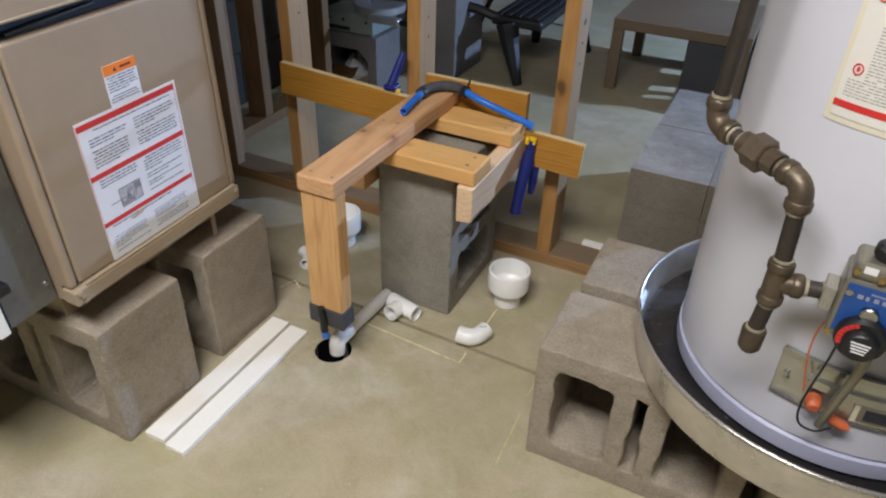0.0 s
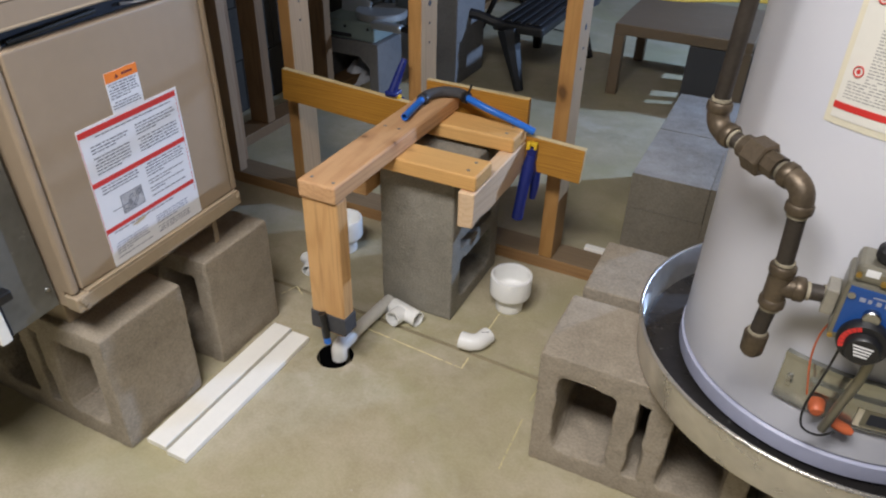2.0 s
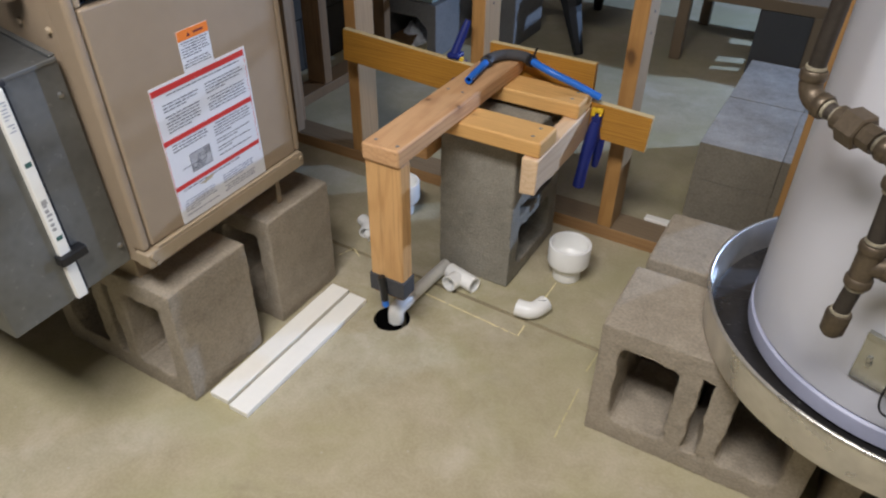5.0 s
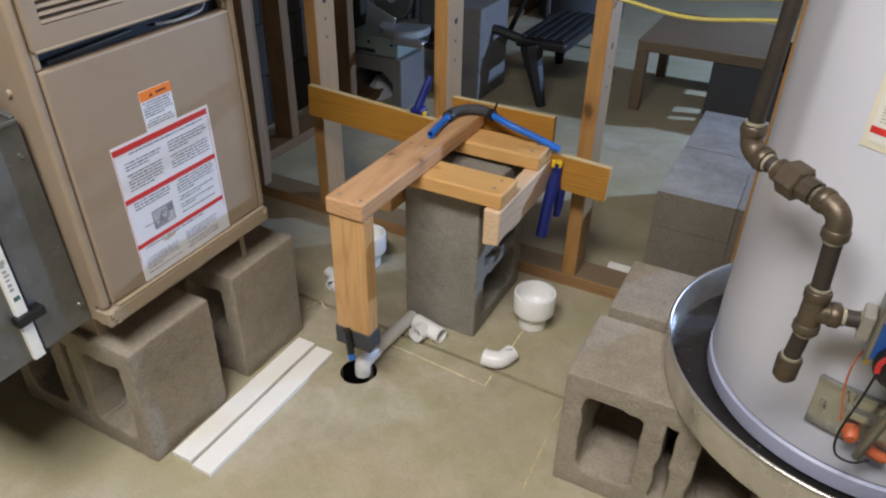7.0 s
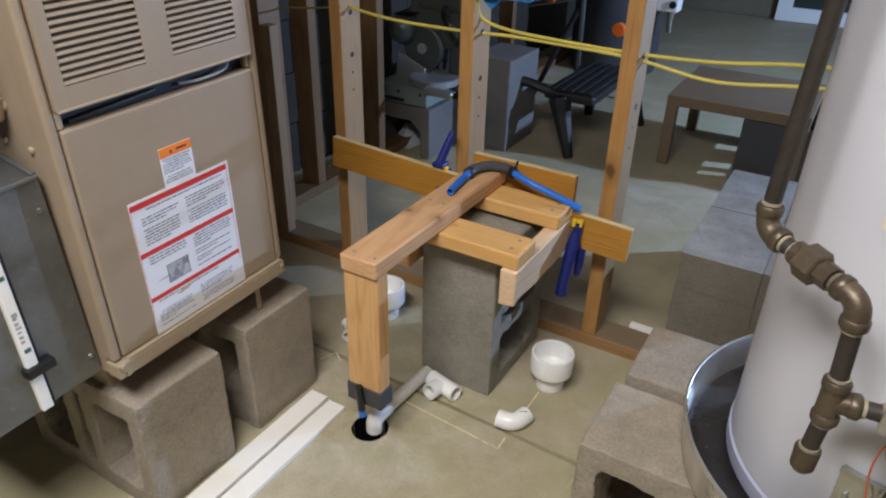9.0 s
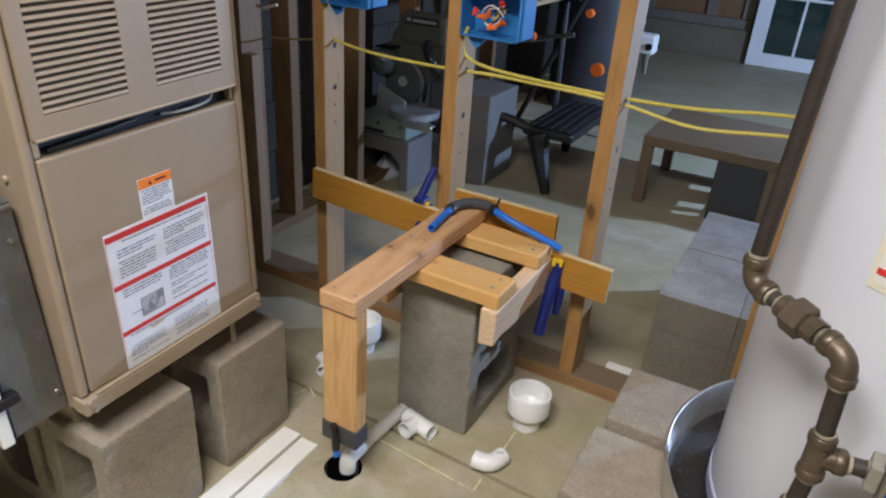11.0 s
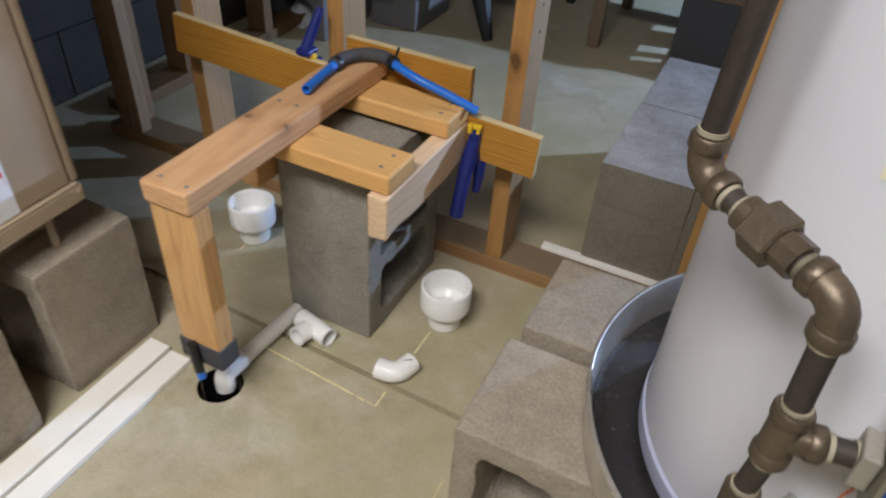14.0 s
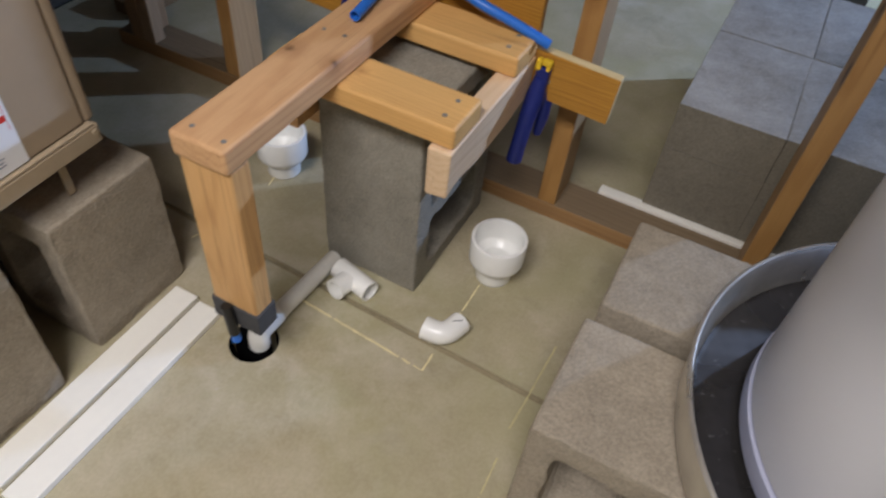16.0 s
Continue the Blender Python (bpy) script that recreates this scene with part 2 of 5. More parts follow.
BEIGE = plain("beige_enamel", (0.335, 0.258, 0.178), 0.42, vary=0.05, scale=12, relief=0.04)
BEIGE_LIP = plain("beige_lip", (0.365, 0.288, 0.195), 0.45, vary=0.08, scale=20, relief=0.05)
# Near-black for gaps, slots and holes: stands for the shade inside them.
DARKGAP = plain("dark_inside", (0.02, 0.022, 0.03), 0.7)
ZINC = galvanized("zinc_sheet", (0.20, 0.205, 0.20), 0.5)
PANZ = galvanized("pan_sheet", (0.62, 0.59, 0.53), 0.30)
TANKW = plain("white_enamel", (0.585, 0.59, 0.63), 0.28, vary=0.015, scale=6, relief=0.02)
TANKB = plain("lavender_base", (0.43, 0.45, 0.58), 0.35, vary=0.06)
IRON = plain("black_iron", (0.042, 0.034, 0.027), 0.5, metal=0.25, vary=0.35, scale=60, relief=0.4)
MALL = plain("malleable_iron", (0.12, 0.092, 0.062), 0.42, metal=0.55, vary=0.3, scale=70, relief=0.5)
THREAD = plain("thread_tape", (0.30, 0.265, 0.19), 0.6, vary=0.25, scale=120)
PVC = plain("white_pvc", (0.90, 0.90, 0.87), 0.25, vary=0.03, scale=20, relief=0.03)
PVCG = plain("grey_white_pvc", (0.68, 0.665, 0.61), 0.4, vary=0.08, scale=30)
RAILW = wood("pale_wood_y", "y", (0.74, 0.55, 0.36), (0.55, 0.34, 0.17))
BEAMW = wood("pink_fir_y", "y", (0.70, 0.43, 0.225), (0.47, 0.23, 0.10), knots=False, marks=((-0.734, 1.203, 0.4845, 0.0145), (-0.664, 1.209, 0.483, 0.014)))
SCREWZ = plain("zinc_screw", (0.25, 0.245, 0.23), 0.45, metal=0.3, vary=0.2)
TRIMW = plain("white_trim", (0.88, 0.86, 0.79), 0.45, vary=0.03, scale=25, relief=0.05)
PAPER = plain("label_paper", (0.76, 0.77, 0.80), 0.5, vary=0.02, relief=0)
CREAM = plain("cream_paper", (0.72, 0.70, 0.63), 0.5, vary=0.03, relief=0)
PAPERY = plain("label_edge", (0.70, 0.65, 0.50), 0.5, vary=0.04, relief=0)
RED = plain("print_red", (0.60, 0.035, 0.03), 0.5, vary=0.05, relief=0)
REDD = plain("print_dark_red", (0.16, 0.02, 0.02), 0.5, vary=0.05, relief=0)
SHADE = plain("print_pale_grey", (0.46, 0.46, 0.48), 0.6, vary=0.2, scale=300, relief=0)
STAIN = plain("tan_stain", (0.50, 0.42, 0.27), 0.6, vary=0.2, scale=100, relief=0)
ORANGE = plain("print_orange", (0.85, 0.22, 0.02), 0.5, vary=0.03, relief=0)
INK = plain("print_grey", (0.19, 0.195, 0.215), 0.6, vary=0.1, relief=0)
INKM = plain("print_mid_grey", (0.36, 0.35, 0.33), 0.6, vary=0.1, relief=0)
INKB = plain("print_blue_grey", (0.27, 0.285, 0.36), 0.6, vary=0.1, relief=0)
PITCH = plain("pitch_black", (0.004, 0.004, 0.005), 0.9, relief=0, spec=0.1)
BLACKP = plain("black_plastic", (0.011, 0.011, 0.012), 0.45, vary=0.2)
RUBBER = plain("dark_rubber", (0.055, 0.055, 0.058), 0.75, vary=0.2)
BLUEP = plain("blue_tube", (0.02, 0.16, 0.62), 0.35, vary=0.08)
NAVY = plain("navy_clamp", (0.012, 0.022, 0.16), 0.4, vary=0.15)
YELLOW = plain("yellow_plastic", (0.75, 0.50, 0.03), 0.4, vary=0.06)
BOXBLUE = plain("box_blue", (0.03, 0.19, 0.46), 0.38, vary=0.08)
BINBLUE = plain("bin_blue", (0.016, 0.085, 0.42), 0.35, vary=0.06)
CABLE = plain("yellow_cable", (0.60, 0.50, 0.095), 0.5, vary=0.12)
CABLEW = plain("white_cable", (0.65, 0.62, 0.55), 0.45, vary=0.06)
GREYC = plain("grey_cable", (0.22, 0.21, 0.19), 0.55, vary=0.15)
OLDCABLE = plain("dull_cable", (0.27, 0.215, 0.10), 0.6, vary=0.15)
REDNUT = plain("red_nut", (0.62, 0.045, 0.02), 0.4, vary=0.06)
ORNUT = plain("orange_nut", (0.85, 0.17, 0.02), 0.4, vary=0.06)
STEEL = plain("steel", (0.45, 0.45, 0.44), 0.3, metal=1.0, vary=0.1)
VALVE = plain("valve_alloy", (0.27, 0.255, 0.20), 0.36, metal=0.7, vary=0.12, scale=50)
VALVEB = plain("valve_blue", (0.012, 0.065, 0.25), 0.35, vary=0.06)
COVER = galvanized("cover_sheet", (0.40, 0.40, 0.35), 0.19)
NUTG = plain("dull_alloy", (0.36, 0.34, 0.29), 0.45, metal=0.5, vary=0.15, scale=60)
BRASS = plain("brass", (0.5, 0.33, 0.09), 0.35, metal=0.9)
# Pan sheet again, with shade and dark reflection put into its colour.
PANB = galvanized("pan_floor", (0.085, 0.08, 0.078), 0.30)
ORPART = plain("orange_part", (0.55, 0.13, 0.05), 0.5, vary=0.1)
CHALK = plain("yellow_chalk", (0.78, 0.70, 0.40), 0.9, vary=0.2, scale=200)
SAWG = plain("saw_dark_olive", (0.060, 0.066, 0.056), 0.45, vary=0.1)
SAWB = plain("saw_green_grey", (0.25, 0.31, 0.29), 0.45, vary=0.1)
SAWD = plain("saw_dark", (0.05, 0.06, 0.06), 0.5, vary=0.15)
SAWL = plain("cast_aluminium", (0.45, 0.47, 0.48), 0.4, metal=0.6, vary=0.1)
TABLEW = plain("table_taupe", (0.172, 0.122, 0.076), 0.45, vary=0.06, scale=14)
TANKG = plain("grey_tank", (0.050, 0.050, 0.056), 0.5, vary=0.08)
WHITEP = plain("white_paint", (0.78, 0.78, 0.77), 0.45, vary=0.04)
CEIL = wood("ceiling_wood", "x", (0.16, 0.10, 0.055), (0.09, 0.05, 0.025))
WALLW = plain("wall_paint", (0.13, 0.125, 0.115), 0.8, vary=0.06, scale=8)
PLY = wood("plywood", "z", (0.22, 0.115, 0.045), (0.13, 0.065, 0.025), knots=False)
GREYW = wood("grey_wood", "z", (0.20, 0.175, 0.14), (0.13, 0.115, 0.09), knots=False)


def glass_mat():
    m, n, l, b = nodes_of("dark_glass")
    b.inputs["Base Color"].default_value = (0.02, 0.04, 0.035, 1)
    b.inputs["Roughness"].default_value = 0.05
    return m


GLASS = glass_mat()


def bulb_mat():
    m, n, l, b = nodes_of("lit_bulb")
    b.inputs["Emission Color"].default_value = (1, 0.85, 0.65, 1)
    b.inputs["Emission Strength"].default_value = 8
    return m


BULBM = bulb_mat()


# ---- mesh helpers ----
def thing(name, place, label, category, group="", kind=""):
    """An Empty at a thing's base, which parents its parts."""
    ob = new(name)
    ob.empty_display_size = 0.02
    ob.location = place
    return tagged(ob, label, category, group, kind)


def finish(bm, name, material, smooth=False):
    me = bpy.data.meshes.new(name)
    bmesh.ops.recalc_face_normals(bm, faces=bm.faces)
    bm.to_mesh(me)
    bm.free()
    me.materials.append(material)
    if smooth:
        me.shade_smooth()
        me.set_sharp_from_angle(angle=radians(38))
    return me


def part(name, bm, material, parent=None, label="", smooth=False):
    """Links a bmesh in world coordinates as one mesh object under a thing or a part."""
    ob = new(name, finish(bm, name, material, smooth))
    if parent:
        ob.parent = parent
        if parent.type == "EMPTY":
            ob.matrix_parent_inverse = Matrix.Translation(-parent.location)
    return tagged(ob, label)


def solo(name, bm, material, label, category, group="", kind="", smooth=False):
    """A thing that is one mesh."""
    return tagged(new(name, finish(bm, name, material, smooth)), label, category, group, kind)


def faced(ob, material, axis, side):
    """Gives the faces that look along an axis, to one side or (0) both, a second material."""
    ob.data.materials.append(material)
    for f in ob.data.polygons:
        v = f.normal[axis]
        if (v * side if side else abs(v)) > 0.7:
            f.material_index = len(ob.data.materials) - 1
    return ob


def box(x0, x1, y0, y1, z0, z1, r=0.0, seg=2, bm=None):
    bm = bm or bmesh.new()
    made = bmesh.ops.create_cube(bm, size=1.0)["verts"]
    for v in made:
        v.co = Vector((x0 + (v.co.x + 0.5) * (x1 - x0), y0 + (v.co.y + 0.5) * (y1 - y0), z0 + (v.co.z + 0.5) * (z1 - z0)))
    if r:
        edges = list({e for v in made for e in v.link_edges})
        bmesh.ops.bevel(bm, geom=edges, offset=r, segments=seg, affect="EDGES", profile=0.5)
    return bm


def frame_of(d):
    d = d.normalized()
    a = Vector((0, 0, 1)) if abs(d.z) < 0.9 else Vector((1, 0, 0))
    u = d.cross(a).normalized()
    return u, d.cross(u).normalized()


def tube(points, radius, n=12, bm=None, cap=True, radii=None):
    """A round bar or pipe along a line of points."""
    bm = bm or bmesh.new()
    pts = [Vector(p) for p in points]
    rings, u = [], None
    for i, p in enumerate(pts):
        d = (pts[min(i + 1, len(pts) - 1)] - pts[max(i - 1, 0)]).normalized()
        if u is None:
            u, w = frame_of(d)
        else:
            u = (u - d * u.dot(d)).normalized()
            w = d.cross(u)
        r = radii[i] if radii else radius
        rings.append([bm.verts.new(p + r * (math.cos(2 * math.pi * k / n) * u + math.sin(2 * math.pi * k / n) * w)) for k in range(n)])
    for a, b in zip(rings, rings[1:]):
        for k in range(n):
            bm.faces.new((a[k], a[(k + 1) % n], b[(k + 1) % n], b[k]))
    if cap:
        bm.faces.new(rings[0])
        bm.faces.new(rings[-1])
    return bm


def hollow(points, outer, inner, n=20, bm=None):
    """An open pipe with a wall, along a line of points."""
    bm = bm or bmesh.new()
    pts = [Vector(p) for p in points]
    sets = []
    for r in (outer, inner):
        rings, u = [], None
        for i, p in enumerate(pts):
            d = (pts[min(i + 1, len(pts) - 1)] - pts[max(i - 1, 0)]).normalized()
            if u is None:
                u, w = frame_of(d)
            else:
                u = (u - d * u.dot(d)).normalized()
                w = d.cross(u)
            rings.append([bm.verts.new(p + r * (math.cos(2 * math.pi * k / n) * u + math.sin(2 * math.pi * k / n) * w)) for k in range(n)])
        for a, b in zip(rings, rings[1:]):
            for k in range(n):
                bm.faces.new((a[k], a[(k + 1) % n], b[(k + 1) % n], b[k]))
        sets.append(rings)
    for e in (0, -1):
        a, b = sets[0][e], sets[1][e]
        for k in range(n):
            bm.faces.new((a[k], a[(k + 1) % n], b[(k + 1) % n], b[k]))
    return bm


def lathe(profile, centre, n=48, bm=None):
    """Turns (radius, height) pairs round an upright axis."""
    bm = bm or bmesh.new()
    rings = []
    for r, z in profile:
        rings.append([bm.verts.new((centre[0] + r * math.cos(2 * math.pi * k / n), centre[1] + r * math.sin(2 * math.pi * k / n), centre[2] + z)) for k in range(n)] if r > 1e-6 else [bm.verts.new((centre[0], centre[1], centre[2] + z))])
    for a, b in zip(rings, rings[1:]):
        for k in range(n):
            q = [a[k % len(a)], a[(k + 1) % len(a)], b[(k + 1) % len(b)], b[k % len(b)]]
            q = [v for i, v in enumerate(q) if v not in q[:i]]
            if len(q) > 2:
                bm.faces.new(q)
    return bm


def bend(corner, a, b, r, n=7):
    """Points of a rounded turn at a corner, between directions to a and to b."""
    c, da, db = Vector(corner), Vector(a).normalized(), Vector(b).normalized()
    p0, p1 = c + da * r, c + db * r
    return [(1 - t) ** 2 * p0 + 2 * t * (1 - t) * c + t * t * p1 for t in (k / (n - 1) for k in range(n))]


def curve_points(pts, n=10):
    """A smooth line through points."""
    p = [Vector(q) for q in pts]
    p = [2 * p[0] - p[1]] + p + [2 * p[-1] - p[-2]]
    out = []
    for a, b, c, d in zip(p, p[1:], p[2:], p[3:]):
        for k in range(n):
            t = k / n
            out.append(0.5 * (2 * b + (c - a) * t + (2 * a - 5 * b + 4 * c - d) * t * t + (3 * b - a - 3 * c + d) * t**3))
    return out + [p[-2]]


def moved(bm, m):
    bmesh.ops.transform(bm, matrix=m, verts=bm.verts)
    return bm


# ---- floor ----
HOLE = (-0.729, 1.026, 0.043)
J0, J1 = 1.166, -0.035  # the control joint: y = J0 + J1 * x
X0, X1, Y0, Y1 = -1.86, 3.2, -1.6, 6.95
floor = thing("floor", (0, 0, 0), "tan concrete basement floor with a sawn joint", "floor", kind="structure")


def slab_poly(outline, hole=None):
    """A floor slab from its four corners (front left, front right, back right, back left), with a round hole."""
    bm = bmesh.new()
    out = [bm.verts.new((x, y, 0)) for x, y in outline]
    if hole:
        hx, hy, hr = hole
        ring, square = [], []
        for k in range(40):
            a = 2 * math.pi * (k + 0.5) / 40 - 0.75 * math.pi
            c, d = math.cos(a), math.sin(a)
            q = hr * (1 + 0.012 * math.sin(3 * a) + 0.008 * math.sin(7 * a + 1))
            m = 0.09 / max(abs(c), abs(d))
            ring.append(bm.verts.new((hx + q * c, hy + q * d, 0)))
            square.append(bm.verts.new((hx + m * c, hy + m * d, 0)))
        corner = [bm.verts.new((hx + 0.09 * c, hy + 0.09 * d, 0)) for c, d in ((-1, -1), (1, -1), (1, 1), (-1, 1))]
        for k in range(40):
            side, at = divmod(k + 1, 10)
            n = (k + 1) % 40
            if at:
                bm.faces.new((square[k], square[n], ring[n], ring[k]))
            else:
                bm.faces.new((square[k], corner[side % 4], square[n], ring[n], ring[k]))
        for j in range(4):
            bm.faces.new([out[j], out[(j + 1) % 4], corner[(j + 1) % 4]] + square[10 * j:10 * j + 10][::-1] + [corner[j]])
    else:
        bm.faces.new(out)
    top = list(bm.faces)
    bm.normal_update()
    for f in top:
        if f.normal.z < 0:
            f.normal_flip()
    ext = bmesh.ops.extrude_face_region(bm, geom=top)
    for v in ext["geom"]:
        if isinstance(v, bmesh.types.BMVert):
            v.co.z = -0.1
    bmesh.ops.recalc_face_normals(bm, faces=bm.faces)
    return bm


part("slab", slab_poly([(X0, Y0), (X1, Y0), (X1, J0 + J1 * X1 - 0.0062), (X0, J0 + J1 * X0 - 0.0062)], HOLE), FLOOR, floor)
part("slab", slab_poly([(X0, J0 + J1 * X0 + 0.0062), (X1, J0 + J1 * X1 + 0.0062), (X1, Y1), (X0, Y1)]), FLOOR, floor)
JT = pose(0, J0, 0, 0, 0, math.degrees(math.atan(J1)))
groove = bmesh.new()
for k in range(540):
    x = -2.0 + 0.01 * k
    wob = 0.0011 * noise.noise(Vector((x * 9, 0, 0)))
    row = [groove.verts.new((x, y, z)) for y, z in ((-0.0068, -0.0008), (-0.0048, -0.0034 + wob), (0.0005, -0.0052 + wob), (0.0033 + wob, -0.0046), (0.0042 + wob, -0.0066), (0.0052 + wob, -0.0046), (0.0068, -0.0008))]
    if k:
        for i in range(6):
            groove.faces.new((last_row[i], row[i], row[i + 1], last_row[i + 1]))
    last_row = row
part("joint_filler", moved(groove, JT), concrete("joint_dirt", (0.30, 0.255, 0.16), relief=0.2), floor, "worn tooled joint with a fine crack")
# Sleeve coloured black to stand for the unlit depth of the drain.
part("drain_sleeve", lathe([(0.048, -0.099), (0.048, -0.002), (0.0425, -0.002), (0.0425, -0.35), (0, -0.35)], HOLE[:2] + (0,), 40), PITCH, floor, "black round floor drain opening", True)


def chalk(points):
    bm = bmesh.new()
    pts = []
    for (xa, ya), (xb, yb) in zip(points, points[1:]):
        k = max(2, int(math.hypot(xb - xa, yb - ya) / 0.006))
        pts += [(xa + (xb - xa) * i / k, ya + (yb - ya) * i / k, xb - xa, yb - ya) for i in range(k)]
    last = None
    for i, (x, y, dx, dy) in enumerate(pts):
        s = math.hypot(dx, dy)
        w = 0.0012 + 0.0011 * random.random()
        j = random.uniform(-0.0006, 0.0006)
        nx, ny = -dy / s, dx / s
        row = [bm.verts.new((x + nx * (j + e), y + ny * (j + e), 0.0012)) for e in (-w, w)]
        if last and random.random() > 0.08:
            bm.faces.new((last[0], row[0], row[1], last[1]))
        last = row
    return bm


FAINT = plain("faint_chalk", (0.53, 0.48, 0.26), 0.9, vary=0.2, scale=200)
for line in ([(-0.718, 1.144), (-0.449, 1.124), (-0.449, 1.17)], [(-0.449, 1.21), (-0.448, 1.36)], [(-0.262, 0.90), (-0.268, 1.05)], [(-0.985, 1.16), (-0.97, 1.205), (-0.93, 1.18)], [(-0.954, 1.36), (-0.972, 1.44)], [(-0.272, 1.10), (-0.266, 1.30)]):
    part("chalk_line", chalk(line), CHALK if line[0][0] < -0.3 else FAINT, floor, "yellow chalk layout line")

# ---- room shell ----
CEILZ = 2.42
# Ceiling, south and east walls are unseen, kept dark to limit bounce light.
solo("ceiling", box(X0 - 0.2, X1 + 0.2, Y0 - 0.2, Y1 + 0.2, CEILZ, CEILZ + 0.1), CEIL, "dark unfinished basement ceiling", "ceiling", kind="structure")
solo("wall_south", box(X0 - 0.2, X1 + 0.2, Y0 - 0.2, Y0, -0.1, CEILZ), WALLW, "plain painted basement wall", "wall", kind="structure")
solo("wall_east", box(X1, X1 + 0.2, Y0, Y1, -0.1, CEILZ), WALLW, "plain painted basement wall", "wall", kind="structure")

wall_west = thing("wall_west", (X0, 0, 0), "concrete block foundation wall with shade put into its near-black colour", "wall", kind="structure")
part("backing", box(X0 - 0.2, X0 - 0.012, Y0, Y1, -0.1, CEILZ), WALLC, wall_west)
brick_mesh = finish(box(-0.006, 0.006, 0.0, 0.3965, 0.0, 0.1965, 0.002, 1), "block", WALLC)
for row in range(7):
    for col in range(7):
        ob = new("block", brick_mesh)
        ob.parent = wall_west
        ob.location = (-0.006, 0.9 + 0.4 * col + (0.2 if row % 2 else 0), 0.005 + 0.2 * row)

# ---- stud wall ----
SY0, SY1 = 1.595, 1.684
wall_frame = thing("wall_frame", (-0.7, SY0, 0), "open softwood stud partition with drilled studs", "wall", kind="structure")
faced(part("sole_plate", box(-1.60, 2.6, SY0, SY1, 0.0, 0.038, 0.002), PLATE, wall_frame, "weathered softwood sole plate"), PLATETOP, 2, 1)
for x in (-1.252, -0.844, -0.438, -0.028, 0.372, 0.778, 1.184):
    stud = part("stud", box(x, x + 0.038, SY0, SY1, 0.038, CEILZ - 0.038, 0.0025), STUD, wall_frame)
    # side faces take the wood with the lamp light coloured in
    faced(stud, STUDLIT, 0, 0)
    for z in ((0.56, 0.61, 0.775, 0.66) if x < 0 else ()):
        # dark disc laid on the stud, standing for the shade in a hole
        part("drilled_hole", tube([(x + 0.0375, SY0 + 0.045, z), (x + 0.0388, SY0 + 0.045, z)], 0.008 if z in (0.775, 0.66) else 0.0035, 12), DARKGAP, stud)
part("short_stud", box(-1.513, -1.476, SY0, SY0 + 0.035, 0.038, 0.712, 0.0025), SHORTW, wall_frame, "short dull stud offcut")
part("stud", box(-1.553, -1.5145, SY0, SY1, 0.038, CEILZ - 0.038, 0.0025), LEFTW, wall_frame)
part("top_plate", box(-1.60, 2.6, SY0, SY1, CEILZ - 0.038, CEILZ - 0.002, 0.002), PLATE, wall_frame)

west_frame = thing("west_frame", (-1.7, 2.0, 0), "dark old studs along the foundation wall", "wall", kind="structure")
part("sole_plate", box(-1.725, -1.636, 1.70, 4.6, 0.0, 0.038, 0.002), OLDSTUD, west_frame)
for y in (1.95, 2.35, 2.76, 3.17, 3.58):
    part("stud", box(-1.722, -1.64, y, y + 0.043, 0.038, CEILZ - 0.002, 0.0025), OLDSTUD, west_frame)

# far wall with a low concrete footing wall, a boarded window and a glazed door
wall_north = thing("wall_north", (0, Y1, 0), "far basement wall above a low concrete curb", "wall", kind="structure")
part("curb", box(X0, -0.72, 6.70, Y1, 0.0, 0.26, 0.01), CURBC, wall_north)
part("wall_panel", box(X0 - 0.2, X1 + 0.2, Y1, Y1 + 0.2, -0.1, CEILZ), WALLW, wall_north)
window_1 = thing("window_1", (-1.15, 6.75, 0.26), "boarded basement window in grey weathered frame", "window", kind="structure")
part("board_panel", box(-1.62, -0.76, 6.80, 6.83, 0.27, 1.6), PLY, window_1, "brown plywood infill")
for x in (-1.66, -1.12, -0.82):
    part("mullion", box(x, x + 0.09, 6.76, 6.80, 0.34, 1.6, 0.004), GREYW, window_1)
part("window_sill", box(-1.68, -0.73, 6.74, 6.80, 0.26, 0.34, 0.004), GREYW, window_1)
door_1 = thing("door_1", (-0.4, 6.68, 0), "white glazed door with muntins, dark outside", "door", kind="structure")
part("door_frame", box(-0.70, -0.585, 6.62, 6.68, 0.005, 2.05, 0.004), WHITEP, door_1)
part("door_frame", box(0.16, 0.27, 6.62, 6.68, 0.005, 2.05, 0.004), WHITEP, door_1)
part("bottom_rail", box(-0.585, 0.16, 6.625, 6.675, 0.005, 0.115, 0.004), WHITEP, door_1)
part("top_rail", box(-0.585, 0.16, 6.625, 6.675, 1.93, 2.05, 0.004), WHITEP, door_1)
part("pane", box(-0.585, 0.16, 6.648, 6.654, 0.115, 1.93), GLASS, door_1)
for x in (-0.36, -0.12):
    part("muntin", box(x, x + 0.022, 6.636, 6.648, 0.115, 1.93, 0.003), WHITEP, door_1)
for z in (0.55, 0.98, 1.4):
    part("muntin", box(-0.585, 0.16, 6.634, 6.648, z, z + 0.022, 0.003), WHITEP, door_1)

# unseen lamp bodies, assumed for the overhead light and the back-right light
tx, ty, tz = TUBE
assumed_ceiling_lamp = thing("assumed_ceiling_lamp", (tx, ty, CEILZ), "white fluorescent batten on the ceiling, unseen and assumed", "ceiling lamp")
part("housing", box(tx - 0.62, tx + 0.62, ty - 0.28, ty + 0.28, tz + 0.03, CEILZ - 0.002, 0.01), WHITEP, assumed_ceiling_lamp)
